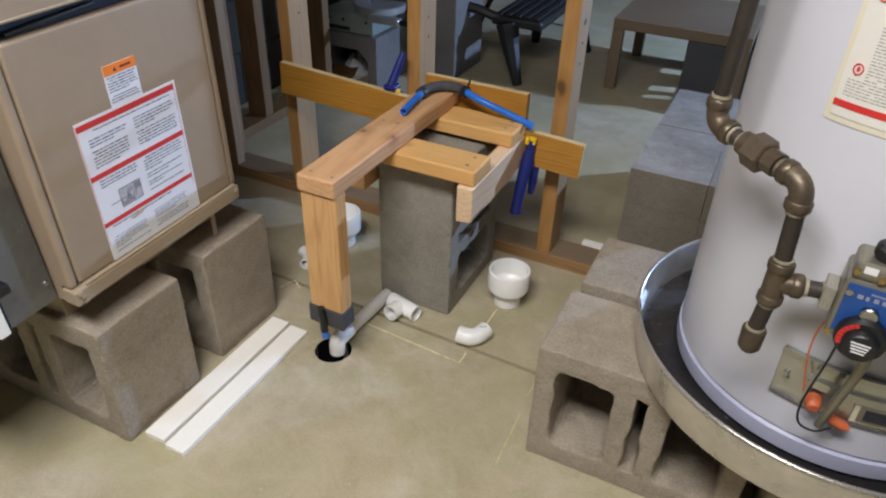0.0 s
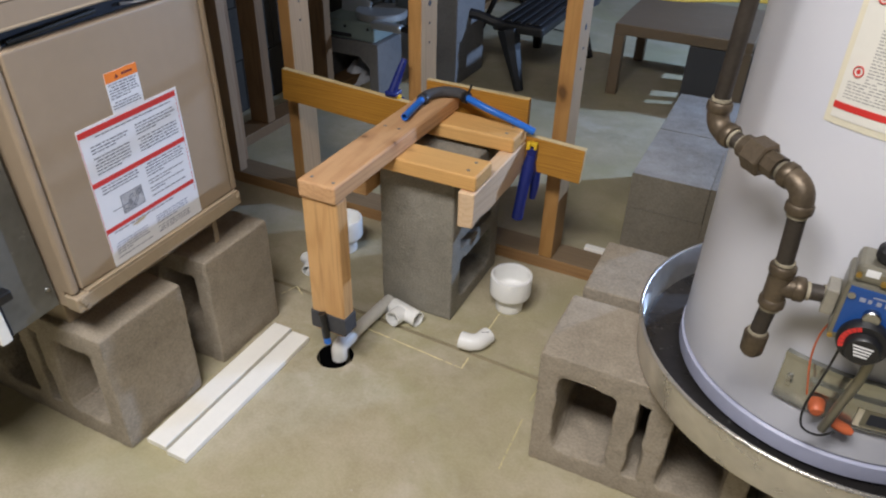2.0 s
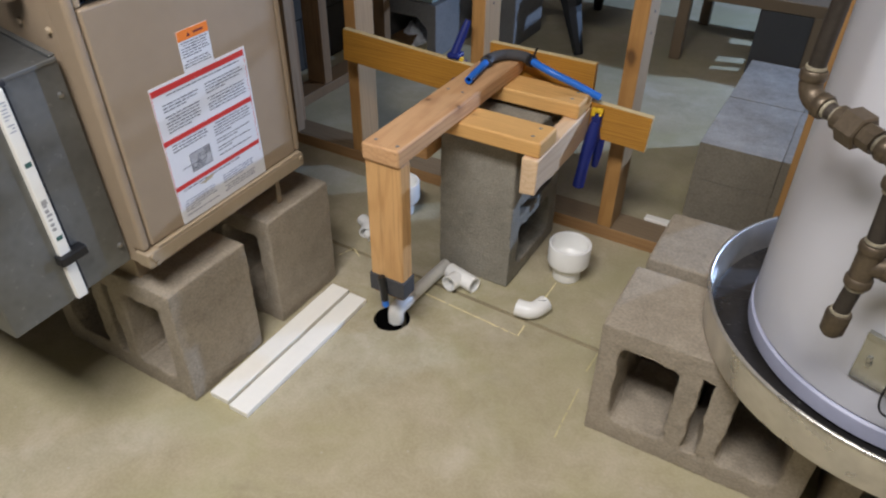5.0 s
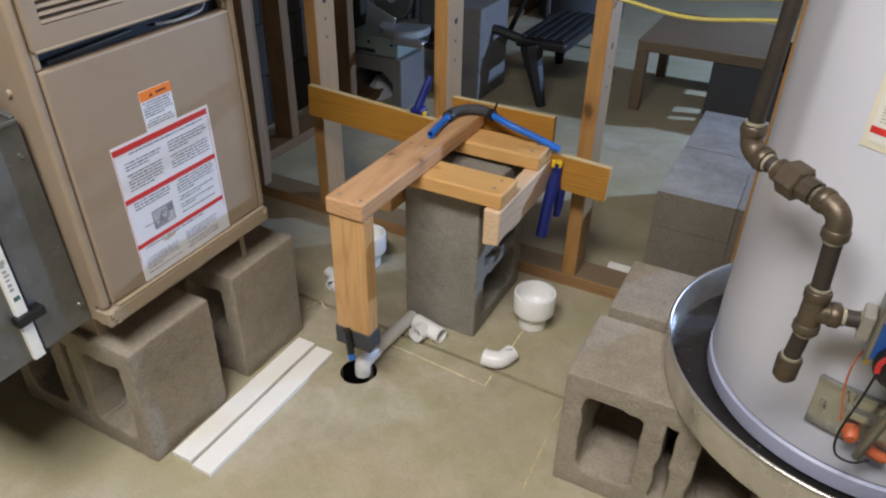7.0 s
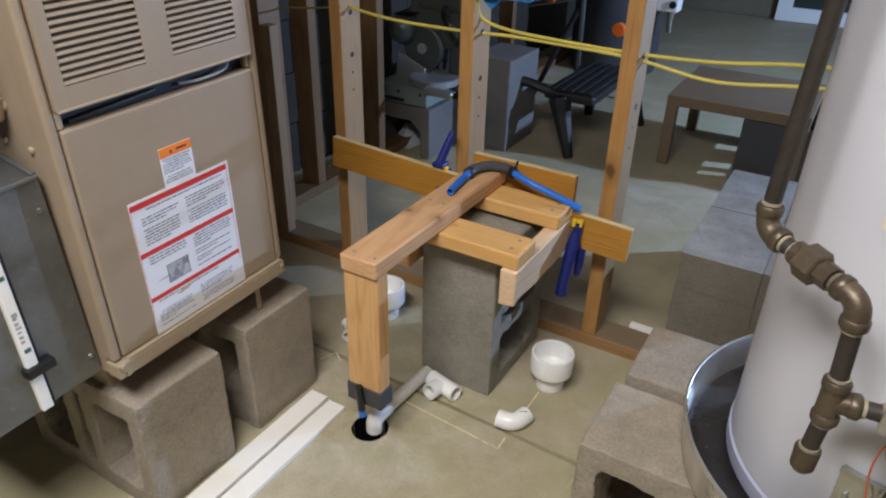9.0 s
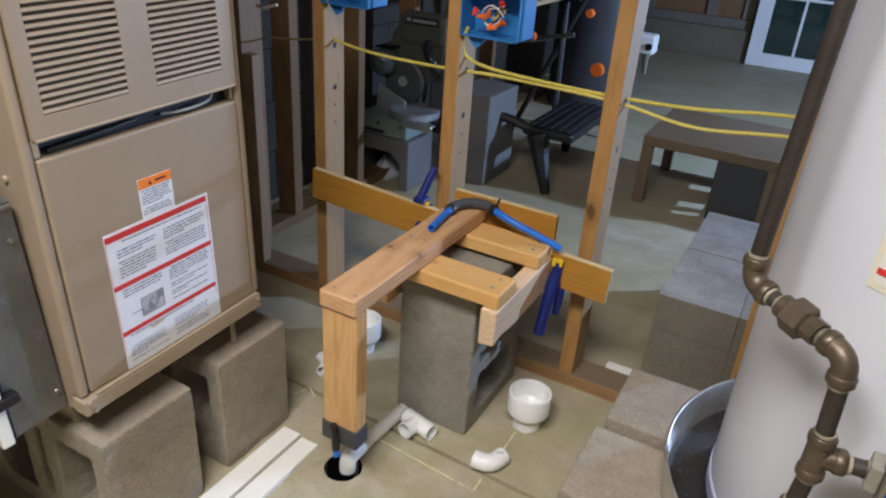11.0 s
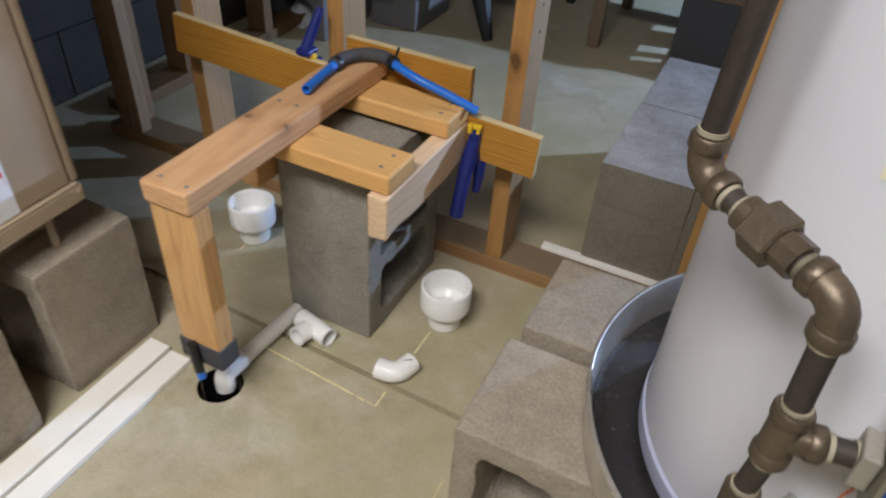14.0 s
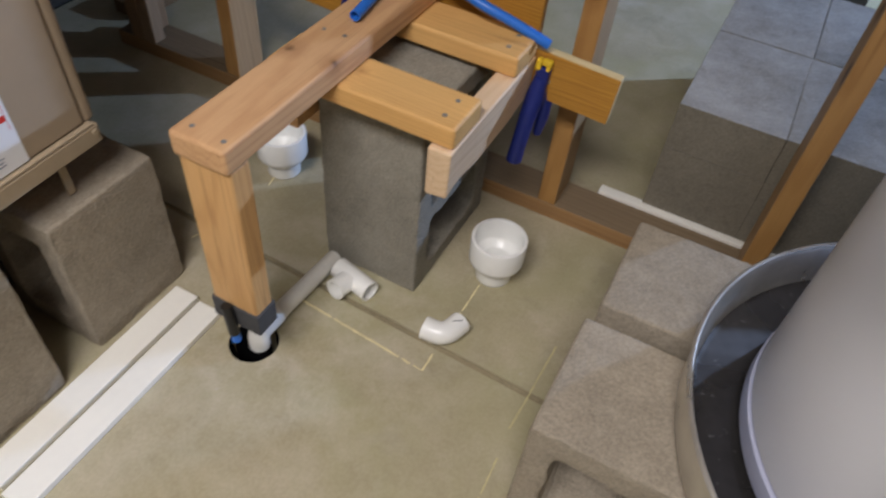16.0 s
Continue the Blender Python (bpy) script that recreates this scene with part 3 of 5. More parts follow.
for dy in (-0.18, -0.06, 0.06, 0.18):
    lit = part("tube", tube([(tx - 0.58, ty + dy, tz + 0.016), (tx + 0.58, ty + dy, tz + 0.016)], 0.013, 14), BULBM, assumed_ceiling_lamp, "lit fluorescent tube", True)
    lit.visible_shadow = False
assumed_work_lamp = thing("assumed_work_lamp", (WORK[0], WORK[1], 0), "bare cool-white work lamp on a black stand, unseen and assumed", "work lamp")
part("pole", tube([(WORK[0], WORK[1], 0.02), (WORK[0], WORK[1], WORK[2] - 0.12)], 0.012, 12), BLACKP, assumed_work_lamp)
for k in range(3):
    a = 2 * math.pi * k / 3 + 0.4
    part("leg", tube([(WORK[0], WORK[1], 0.25), (WORK[0] + 0.28 * math.cos(a), WORK[1] + 0.28 * math.sin(a), 0.008)], 0.008, 8), BLACKP, assumed_work_lamp)
part("socket", lathe([(0, -0.125), (0.02, -0.125), (0.02, -0.06), (0, -0.06)], WORK, 16), BLACKP, assumed_work_lamp, "", True)
lit = part("bulb", lathe([(0, -0.06), (0.014, -0.058), (0.02, -0.035), (0.03, 0.0), (0.024, 0.024), (0.01, 0.034), (0, 0.035)], WORK, 20), BULBM, assumed_work_lamp, "lit white bulb", True)
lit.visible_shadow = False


# ---- concrete blocks ----
def block_bm(L=0.392, W=0.290, D=0.194):
    """A hollow block lying with its cores level: length along x, cores along y, width upright."""
    xs = [0, 0.040, 0.147, 0.184, 0.208, 0.245, 0.352, L]
    zs = [0, 0.050, W - 0.050, W]
    solid = {(i, k): not (k == 1 and i in (1, 3, 5)) for i in range(7) for k in range(3)}
    bm = bmesh.new()
    vs = {}

    def vert(i, j, k):
        if (i, j, k) not in vs:
            vs[i, j, k] = bm.verts.new((xs[i], j * D, zs[k]))
        return vs[i, j, k]

    for (i, k), s in solid.items():
        if not s:
            continue
        for j in (0, 1):
            bm.faces.new([vert(i, j, k), vert(i + 1, j, k), vert(i + 1, j, k + 1), vert(i, j, k + 1)])
        for di, dk, a, b in ((-1, 0, (0, 0), (0, 1)), (1, 0, (1, 0), (1, 1)), (0, -1, (0, 0), (1, 0)), (0, 1, (0, 1), (1, 1))):
            if not solid.get((i + di, k + dk), False):
                p, q = (i + a[0], k + a[1]), (i + b[0], k + b[1])
                bm.faces.new([vert(p[0], 0, p[1]), vert(q[0], 0, q[1]), vert(q[0], 1, q[1]), vert(p[0], 1, p[1])])
    bmesh.ops.recalc_face_normals(bm, faces=bm.faces)
    inner = [e for e in bm.edges if abs(e.verts[0].co.y - e.verts[1].co.y) > 0.1 and 0.03 < e.verts[0].co.x < L - 0.03 and 0.03 < e.verts[0].co.z < W - 0.03 and len(e.link_faces) == 2 and abs(e.calc_face_angle(0)) > 0.5]
    wide = [e for e in inner if not 0.17 < e.verts[0].co.x < 0.22]
    bmesh.ops.bevel(bm, geom=wide, offset=0.016, segments=3, affect="EDGES", profile=0.5)
    sharp = [e for e in bm.edges if len(e.link_faces) == 2 and abs(e.calc_face_angle(0)) > 1.0]
    bmesh.ops.bevel(bm, geom=sharp, offset=0.0045, segments=2, affect="EDGES", profile=0.5)
    worn(bm)
    for v in bm.verts:  # ragged core rims
        if 0.034 < v.co.x < L - 0.034 and 0.044 < v.co.z < W - 0.044:
            p = v.co * 26
            v.co.x += 0.0055 * noise.noise(p)
            v.co.z += 0.0055 * noise.noise(p + Vector((9, 4, 2)))
    return bm


def worn(bm, deep=0.0022, step=0.018):
    """Breaks up edges and faces of a cast block with an uneven, chipped surface."""
    bmesh.ops.triangulate(bm, faces=bm.faces)
    for _ in range(4):
        long = [e for e in bm.edges if e.calc_length() > step]
        if not long:
            break
        bmesh.ops.subdivide_edges(bm, edges=long, cuts=1)
        bmesh.ops.triangulate(bm, faces=bm.faces)
    bm.normal_update()
    for v in bm.verts:
        edge = max((e.calc_face_angle(0) for e in v.link_edges if len(e.link_faces) == 2), default=0)
        p = v.co * 45
        k = noise.noise(p) + 0.5 * noise.noise(p * 2.7)
        v.co += v.normal * deep * (0.35 * k if edge < 0.3 else k - 0.35)
    return bm


block_me = finish(block_bm(), "concrete_block", BLOCK)


def block(x, y, z, turn=(0, 0, 0), label="hollow grey-brown concrete block lying on the floor", material=None, group="concrete blocks", deep=1.0, high=0.962):
    me = block_me
    if material:
        me = block_me.copy()
        me.materials[0] = material
    ob = tagged(new("concrete_block", me), label, "concrete block", group)
    ob.matrix_basis = pose(x, y, z, *turn) @ Matrix.Diagonal((1, deep, high, 1))
    return ob


block(-1.322, 0.606, 0, label="hollow concrete block under the furnace base", group="furnace blocks", deep=1.045)
block(-1.328, 0.884, 0, label="hollow concrete block under the furnace base", group="furnace blocks", deep=1.045)
block(-0.224, 0.957, 0, label="hollow concrete block under the heater drain pan", group="heater blocks")
block(-0.214, 1.183, 0, label="hollow concrete block under the heater drain pan", group="heater blocks")
block(0.200, 0.938, 0, label="hollow concrete block under the heater drain pan", group="heater blocks")
block(0.202, 1.183, 0, label="hollow concrete block under the heater drain pan", group="heater blocks")
# the one on end, cores to the side
up = block(0, 0, 0, label="grey concrete block standing on end under a timber frame", material=BLOCK_DARK, group="")
up.matrix_basis = Matrix(((0, -1, 0, -0.547), (0, 0, 1, 1.266), (1, 0, 0, 0), (0, 0, 0, 1))) @ Matrix.Scale(1.012, 4, (1, 0, 0))

SLAB_W, SLAB_D = 0.1935, 0.3195
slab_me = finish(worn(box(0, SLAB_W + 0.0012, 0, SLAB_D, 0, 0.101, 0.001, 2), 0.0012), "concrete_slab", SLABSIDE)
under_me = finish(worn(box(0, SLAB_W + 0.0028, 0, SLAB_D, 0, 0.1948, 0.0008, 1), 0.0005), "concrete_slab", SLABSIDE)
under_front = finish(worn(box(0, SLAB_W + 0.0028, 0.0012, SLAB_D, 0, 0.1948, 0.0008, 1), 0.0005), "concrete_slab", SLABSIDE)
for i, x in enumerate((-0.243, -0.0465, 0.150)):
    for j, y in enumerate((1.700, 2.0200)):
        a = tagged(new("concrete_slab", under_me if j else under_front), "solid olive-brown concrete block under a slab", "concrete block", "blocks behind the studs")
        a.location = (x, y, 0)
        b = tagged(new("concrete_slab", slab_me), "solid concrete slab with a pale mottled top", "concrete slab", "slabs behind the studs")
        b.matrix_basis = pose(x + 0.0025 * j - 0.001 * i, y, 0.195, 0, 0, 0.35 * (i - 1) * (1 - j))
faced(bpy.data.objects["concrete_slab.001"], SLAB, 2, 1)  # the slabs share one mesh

# ---- furnace ----
FX, FY0, FY1, FZ0, FZ1 = -0.945, 0.602, 1.024, 0.2805, 1.42
RZ0, RZ1 = 0.3545, 0.3845  # base rail
PY0, PY1 = 0.6205, 1.0045  # door panels
LZ0, LZ1 = 0.862, 1.34  # louvre fields
furnace = thing("furnace", (-1.28, 0.80, FZ0), "tan enamelled gas furnace on concrete blocks", "furnace")
casing = bmesh.new()
box(-1.64, FX - 0.024, FY0, FY1, RZ0, FZ1, 0.0012, 1, casing)
part("casing", casing, BEIGE, furnace)
part("base_tray", box(-1.62, FX - 0.075, FY0 + 0.02, FY1 - 0.02, FZ0, RZ0 - 0.0005, 0.002), BEIGE_LIP, furnace, "recessed tan base tray on the blocks")
part("base_tab", box(FX - 0.0225, FX - 0.020, 0.953, 0.965, FZ0 - 0.001, RZ0 - 0.0005), BEIGE_LIP, furnace)
for y0, y1 in ((FY0 - 0.0006, PY0 - 0.0015), (PY1 + 0.0015, FY1 + 0.0006)):
    part("corner_post", box(FX - 0.045, FX, y0, y1, RZ1 + 0.0005, FZ1, 0.007, 3), BEIGE, furnace)
base = bmesh.new()
box(FX - 0.022, FX + 0.010, FY0 - 0.003, FY1 - 0.006, RZ0, RZ1, 0.003, 2, base)
box(FX - 0.006, FX + 0.0095, FY0 + 0.022, FY1 - 0.012, RZ1 + 0.0002, RZ1 + 0.004, 0.001, 1, base)
rail = part("base_rail", base, BEIGE_LIP, furnace, "bent tan base rail")
part("lower_panel", box(FX - 0.022, FX + 0.002, PY0, PY1, RZ1 + 0.005, 0.8025, 0.004, 3), BEIGE, furnace, "removable tan lower door panel")
# dark sheet standing for the shade in the gap between panels
part("gap_shadow", box(FX - 0.0215, FX - 0.0205, PY0, PY1, 0.80, 0.834), DARKGAP, furnace)
for y0, y1 in ((PY0, PY0 + 0.010), (PY1 - 0.008, PY1)):
    part("gap_end", box(FX - 0.019, FX - 0.004, y0, y1, 0.8035, 0.8325, 0.002), BEIGE_LIP, furnace)
upper_panel = part("upper_panel", box(FX - 0.02, FX + 0.006, 0.642, 0.974, 0.833, LZ0 + 0.003), BEIGE, furnace, "tan upper door panel with two louvre fields")
for nm, y0, y1, z0, z1 in (("stile", PY0, 0.642, 0.833, FZ1 - 0.01), ("stile", 0.782, 0.835, LZ0 + 0.003, LZ1), ("stile", 0.974, PY1, 0.833, FZ1 - 0.01), ("rail", 0.642, 0.974, LZ1, FZ1 - 0.01)):
    part(nm, box(FX - 0.02, FX + 0.006, y0, y1, z0, z1), BEIGE, upper_panel)
part("lower_lip", box(FX - 0.018, FX + 0.0075, PY0 + 0.001, PY1 - 0.001, 0.8285, 0.8345, 0.003, 2), BEIGE_LIP, upper_panel, "rolled lower edge of the panel")
# dark sheet behind the slats, standing for the unlit inside
part("panel_backing", box(FX - 0.021, FX - 0.0185, 0.640, 0.976, 0.85, LZ1 + 0.02), DARKGAP, upper_panel)
louvre = bmesh.new()
a = [(-0.017, 0.0005), (0.003, -0.0022), (0.0042, -0.0008), (0.003, 0.003), (-0.017, 0.0075)]
r0 = [louvre.verts.new((x, 0.0, z)) for x, z in a]
r1 = [louvre.verts.new((x, 1.0, z)) for x, z in a]
for k in range(5):
    louvre.faces.new((r0[k], r0[(k + 1) % 5], r1[(k + 1) % 5], r1[k]))
louvre.faces.new(r0)
louvre.faces.new(r1)
louvre_me = finish(louvre, "slat", BEIGE)
for y0, y1 in ((0.6425, 0.7815), (0.8355, 0.9735)):
    z = LZ0 + 0.006
    while z < LZ1 - 0.004:
        ob = new("slat", louvre_me)
        ob.parent = upper_panel
        ob.location, ob.scale = (FX + 0.002, y0, z), (1, y1 - y0, 1)
        z += 0.0104
for y, z in ((0.612, 0.371), (0.609, 0.378), (0.616, 0.361), (1.009, 0.375)):
    part("screw", tube([(FX + 0.009, y, z), (FX + 0.0135, y, z)], 0.0045, 10), BEIGE_LIP, rail)
for x, z in ((-0.998, 0.770), (-1.062, 0.773), (-1.124, 0.779)):
    part("screw", lathe([(0, 0.004), (0.004, 0.0038), (0.0055, 0.002), (0.0055, -0.002)], (0, 0, 0), 10), BEIGE_LIP, furnace).data.transform(pose(x, FY0 - 0.001, z, 90, 0, 0))
part("wire", tube(curve_points([(FX - 0.014, 0.85, 0.812), (FX - 0.004, 0.89, 0.811), (FX - 0.006, 0.945, 0.814), (FX - 0.016, 0.968, 0.831)]), 0.0026, 8), plain("pale_grey_wire", (0.40, 0.39, 0.37), 0.5), furnace, "grey wire in the gap", True)
part("wire", tube(curve_points([(FX - 0.014, 0.645, 0.808), (FX - 0.01, 0.71, 0.812), (FX - 0.014, 0.80, 0.814)]), 0.004, 8), plain("dark_wire", (0.022, 0.022, 0.016), 0.5), furnace, "dark greenish wire bundle in the gap", True)


def text_block(bm, y0, y1, z0, z1, pitch, x, seed):
    """Paragraphs of unreadable print as fine bars of word length on a sheet facing +x."""
    r = random.Random(seed)
    z, left = z1, r.randint(3, 6)
    while z > z0 + pitch:
        left -= 1
        y = y0 + (0.005 if left % 5 == 4 else 0.0)
        end = y1 - (y1 - y0) * (r.uniform(0.25, 0.6) if left == 0 else r.uniform(0.0, 0.07))
        while y < end - 0.003:
            w = min(r.uniform(0.004, 0.014), end - y)
            tall = pitch * r.uniform(0.34, 0.48)
            vs = [bm.verts.new((x, a, b)) for a, b in ((y, z - tall), (y + w, z - tall), (y + w, z), (y, z))]
            bm.faces.new(vs)
            y += w + 0.0020
        z -= pitch * (1.0 if left else 1.75)
        left = left or r.randint(2, 6)
    return bm


LX = FX + 0.003
sheet = part("safety_label", box(LX - 0.001, LX, 0.694, 0.912, 0.391, 0.653), PAPER, furnace, "white printed safety label with red bands")
lz = lambda f: 0.653 - 0.262 * f
for a, b in ((0.018, 0.058), (0.365, 0.400), (0.71, 0.742)):
    part("red_band", box(LX, LX + 0.0004, 0.695, 0.907, lz(b), lz(a)), RED, sheet)
for a in (0.038, 0.382, 0.726):
    part("print", text_block(bmesh.new(), 0.735, 0.87, lz(a) - 0.004, lz(a) + 0.003, 0.007, LX + 0.0007, int(a * 100)), REDD, sheet)
for y0, y1, z0, z1 in ((0.695, 0.6956, lz(0.88), lz(0.06)), (0.9064, 0.907, lz(0.80), lz(0.06))):
    part("red_rule", box(LX, LX + 0.0003, y0, y1, z0, z1), RED, sheet)
bm = bmesh.new()
for y0, y1, a, b, s in ((0.725, 0.90, 0.075, 0.115, 1), (0.712, 0.79, 0.13, 0.345, 2), (0.806, 0.898, 0.12, 0.345, 3), (0.71, 0.79, 0.415, 0.50, 4), (0.806, 0.898, 0.415, 0.69, 5), (0.71, 0.86, 0.755, 0.795, 6)):
    text_block(bm, y0, y1, lz(b), lz(a), 0.0056, LX + 0.0004, s)
part("print", bm, INK, sheet)
bm = bmesh.new()
for y0, y1, a, b, s in ((0.705, 0.785, 0.84, 0.98, 7), (0.802, 0.885, 0.82, 0.97, 8)):
    text_block(bm, y0, y1, lz(b), lz(a), 0.0048, LX + 0.0004, s)
part("print", bm, INKB, sheet)
# line drawing of a control behind a cover
bm = bmesh.new()
dy, dz = 0.764, lz(0.60)
xo = LX + 0.0003
for y0, y1, z0, z1 in ((-0.024, 0.024, -0.018, -0.017), (-0.024, 0.024, 0.017, 0.018), (-0.024, -0.023, -0.018, 0.018), (0.023, 0.024, -0.018, 0.018), (-0.045, -0.006, -0.003, -0.002)):
    box(xo - 0.0002, xo + 0.0003, dy + y0, dy + y1, dz + z0, dz + z1, 0, 1, bm)
for k in range(9):
    y = dy - 0.022 + 0.0032 * k
    box(xo - 0.0002, xo + 0.0002, y, y + 0.0016, dz - 0.016, dz - 0.004 - 0.006 * math.sin(k), 0, 1, bm)
for k in range(5):
    y = dy + 0.010 + 0.0028 * k
    box(xo - 0.0002, xo + 0.0002, y, y + 0.0014, dz + 0.002, dz + 0.015, 0, 1, bm)
for q in (0.006, 0.010):
    tube([(xo, dy + 0.002 + q * math.cos(a), dz + q * math.sin(a)) for a in (2 * math.pi * k / 20 for k in range(21))], 0.0006, 5, bm)
part("drawing", bm, INK, sheet)
part("drawing", box(LX - 0.0001, LX + 0.00008, dy - 0.023, dy + 0.023, dz - 0.017, dz + 0.017), SHADE, sheet)
stain = bmesh.new()
stain.faces.new([stain.verts.new((LX + 0.0005, 0.768 + (0.017 + 0.004 * math.sin(3 * a)) * math.cos(a), lz(0.775) + (0.0035 + 0.001 * math.sin(5 * a)) * math.sin(a) + 0.12 * 0.017 * math.cos(a))) for a in (2 * math.pi * k / 18 for k in range(18))])
part("stain", stain, STAIN, sheet, "small tan stain")
tag = part("warning_tag", box(LX - 0.001, LX - 0.0002, 0.772, 0.839, 0.632, 0.722), PAPER, furnace, "small white tag with an orange head")
part("orange_head", box(LX - 0.0002, LX + 0.0003, 0.772, 0.839, 0.705, 0.722), ORANGE, tag)
part("print", text_block(bmesh.new(), 0.775, 0.836, 0.655, 0.702, 0.0046, LX + 0.0002, 9), INK, tag)
warn = box(LX + 0.0003, LX + 0.0006, 0.806, 0.828, 0.7115, 0.7150, 0, 1)
warn.faces.new([warn.verts.new((LX + 0.0006, y, z)) for y, z in ((0.791, 0.7095), (0.799, 0.7095), (0.795, 0.7165))])
part("print", warn, REDD, tag)

# the furnace leans a little on its blocks
furnace.rotation_euler = (radians(1.3), 0, 0)
FLUE = (-1.041, 0.572, 0.836)
flue = thing("vent_pipe", FLUE, "dark vertical pipe with a tan coupling beside the furnace", "pipe")
part("pipe", tube([FLUE, (-1.045, 0.543, CEILZ - 0.002)], 0.0128, 20), IRON, flue, "", True)
part("coupling", lathe([(0, -0.030), (0.011, -0.0295), (0.0135, -0.027), (0.0152, -0.020), (0.0155, 0.001), (0.0135, 0.003)], FLUE, 24), BEIGE, flue, "tan pipe coupling", True)
part("bead", lathe([(0.0156, 0.0), (0.0166, 0.001), (0.0166, 0.003), (0.0156, 0.004), (0.0129, 0.0045)], FLUE, 24), BEIGE_LIP, flue, "pale sealant bead", True)
part("elbow", tube(bend((FLUE[0], FLUE[1], 0.826), (0, 0, 1), (0, 1, 0), 0.006) + [Vector((FLUE[0], 0.600, 0.826))], 0.0105, 18), BEIGE, flue, "", True)

# ---- return duct with its filter slot ----
duct = thing("return_duct", (-1.3, 0.48, 0.345), "grey galvanized return duct beside the furnace", "duct")
part("riser", box(-1.60, -0.981, 0.372, 0.4875, 0.349, 1.6, 0.002, 1), ZINC, duct, "scuffed galvanized duct riser")
fb = bmesh.new()
prof = [(0.4885, 0.349), (0.598, 0.350), (0.594, 0.728), (0.4885, 0.728)]
front = [fb.verts.new((-0.985, y, z)) for y, z in prof]
back = [fb.verts.new((-1.60, y, z + (0.10 if z > 0.7 else 0))) for y, z in prof]
fb.faces.new(front)
fb.faces.new(back)
for k in range(4):
    fb.faces.new((front[k], front[(k + 1) % 4], back[(k + 1) % 4], back[k]))
bmesh.ops.recalc_face_normals(fb, faces=fb.faces)
bmesh.ops.bevel(fb, geom=list(fb.edges), offset=0.002, segments=2, affect="EDGES", profile=0.5)
filter_box = part("filter_box", fb, ZINC, duct, "filter box with a sloped top")
part("top_flange", moved(box(-0.60, 0.0, -0.009, 0.0005, 0.0, 0.0045, 0.0015), pose(-0.988, 0.594, 0.729, 0, 9.2, 0)), ZINC, filter_box, "bright folded flange along the furnace")
part("front_hem", box(-0.987, -0.9825, 0.4895, 0.592, 0.7235, 0.7305, 0.0015), ZINC, filter_box)
part("slot_lip", box(-0.986, -0.975, 0.4815, 0.507, 0.7225, 0.7290, 0.001), DARKGAP, duct)
# Dark strip beside the filter edge, standing for its slim shadow.
part("slot", box(-0.986, -0.9835, 0.5005, 0.5075, 0.352, 0.722), DARKGAP, duct, "dark strip standing for the shade in the filter slot")
strip = part("filter_edge", box(-0.984, -0.972, 0.4800, 0.4990, 0.352, 0.722, 0.002), TRIMW, duct, "white cardboard edge of the air filter")
for z in (0.470, 0.602):
    part("mark", box(-0.972, -0.9715, 0.4850, 0.4950, z, z + 0.0075), plain("mark_green", (0.05, 0.12, 0.10), 0.6), strip)
word = bmesh.new()
for k, w in enumerate((0.008, 0.004, 0.0055, 0.004, 0.0035, 0.005, 0.005)):
    box(-0.972, -0.9714, 0.4850, 0.4850 + (0.0085 if k in (0, 3) else 0.006), 0.545 - 0.0085 * k - w, 0.545 - 0.0085 * k, 0, 1, word)
part("print", word, INKM, strip)
part("print", text_block(bmesh.new(), 0.4840, 0.4945, 0.655, 0.705, 0.005, -0.9712, 11), SHADE, strip)
part("clip", box(-0.985, -0.964, 0.474, 0.522, 0.425, 0.443, 0.003), BLACKP, duct, "black retaining clip")
for y, z in ((0.586, 0.39), (0.580, 0.675), (0.40, 0.40)):
    part("rivet", lathe([(0, 0.004), (0.0035, 0.0035), (0.005, 0.0)], (0, 0, 0), 10), STEEL, duct).data.transform(pose(-0.985, y, z, 0, 90, 0))
duct.rotation_euler = (radians(1.9), 0, 0)

# ---- white strips on the floor ----
for x0, x1, dy in ((-0.917, -0.868, 0.0), (-0.859, -0.811, -0.006)):
    solo("trim_board", box(x0, x1, 0.634 + dy, 1.046 + dy, 0.0005, 0.014, 0.0015, 2), TRIMW, "white cellular trim board lying flat on concrete", "trim board", "trim boards on the floor")
solo("trim_board", box(-0.335, 0.06, 1.6865, 1.7095, 0.001, 0.044, 0.0015, 2), TRIMW, "narrow white trim strip behind the sole plate", "trim board")

# ---- timber frame on the block ----
jig = thing("timber_frame", (-0.64, 1.41, 0.40), "screwed softwood frame resting on a concrete block", "timber frame")
BZ = 0.398  # top of the block
part("crosspiece", box(-0.79, -0.475, 1.212, 1.301, BZ + 0.012, BZ + 0.048, 0.0055, 3), CROSS, jig)
part("crosspiece", box(-0.79, -0.475, 1.424, 1.513, BZ + 0.012, BZ + 0.048, 0.0055, 3), CROSS, jig)
rail_bm = box(-0.511, -0.473, 1.204, 1.511, 0.322, BZ + 0.0115, 0.004, 3)
bmesh.ops.subdivide_edges(rail_bm, edges=[e for e in rail_bm.edges if e.calc_length() > 0.2], cuts=14)
for v in rail_bm.verts:  # waney lower edge
    if v.co.x > -0.49 and v.co.z < 0.35:
        v.co.x -= 0.002 + 0.002 * math.sin(v.co.y * 31)
        v.co.z += 0.003 + 0.003 * math.sin(v.co.y * 47)
part("side_rail", rail_bm, RAILW, jig, "pale rail with a waney edge")
part("side_rail", box(-0.79, -0.752, 1.225, 1.511, 0.322, BZ + 0.0115, 0.003), FIR["y"], jig)
beam = part("beam", box(-0.748, -0.662, 0.975, 1.53, BZ + 0.0485, BZ + 0.0865, 0.0055, 3), BEAMW, jig)
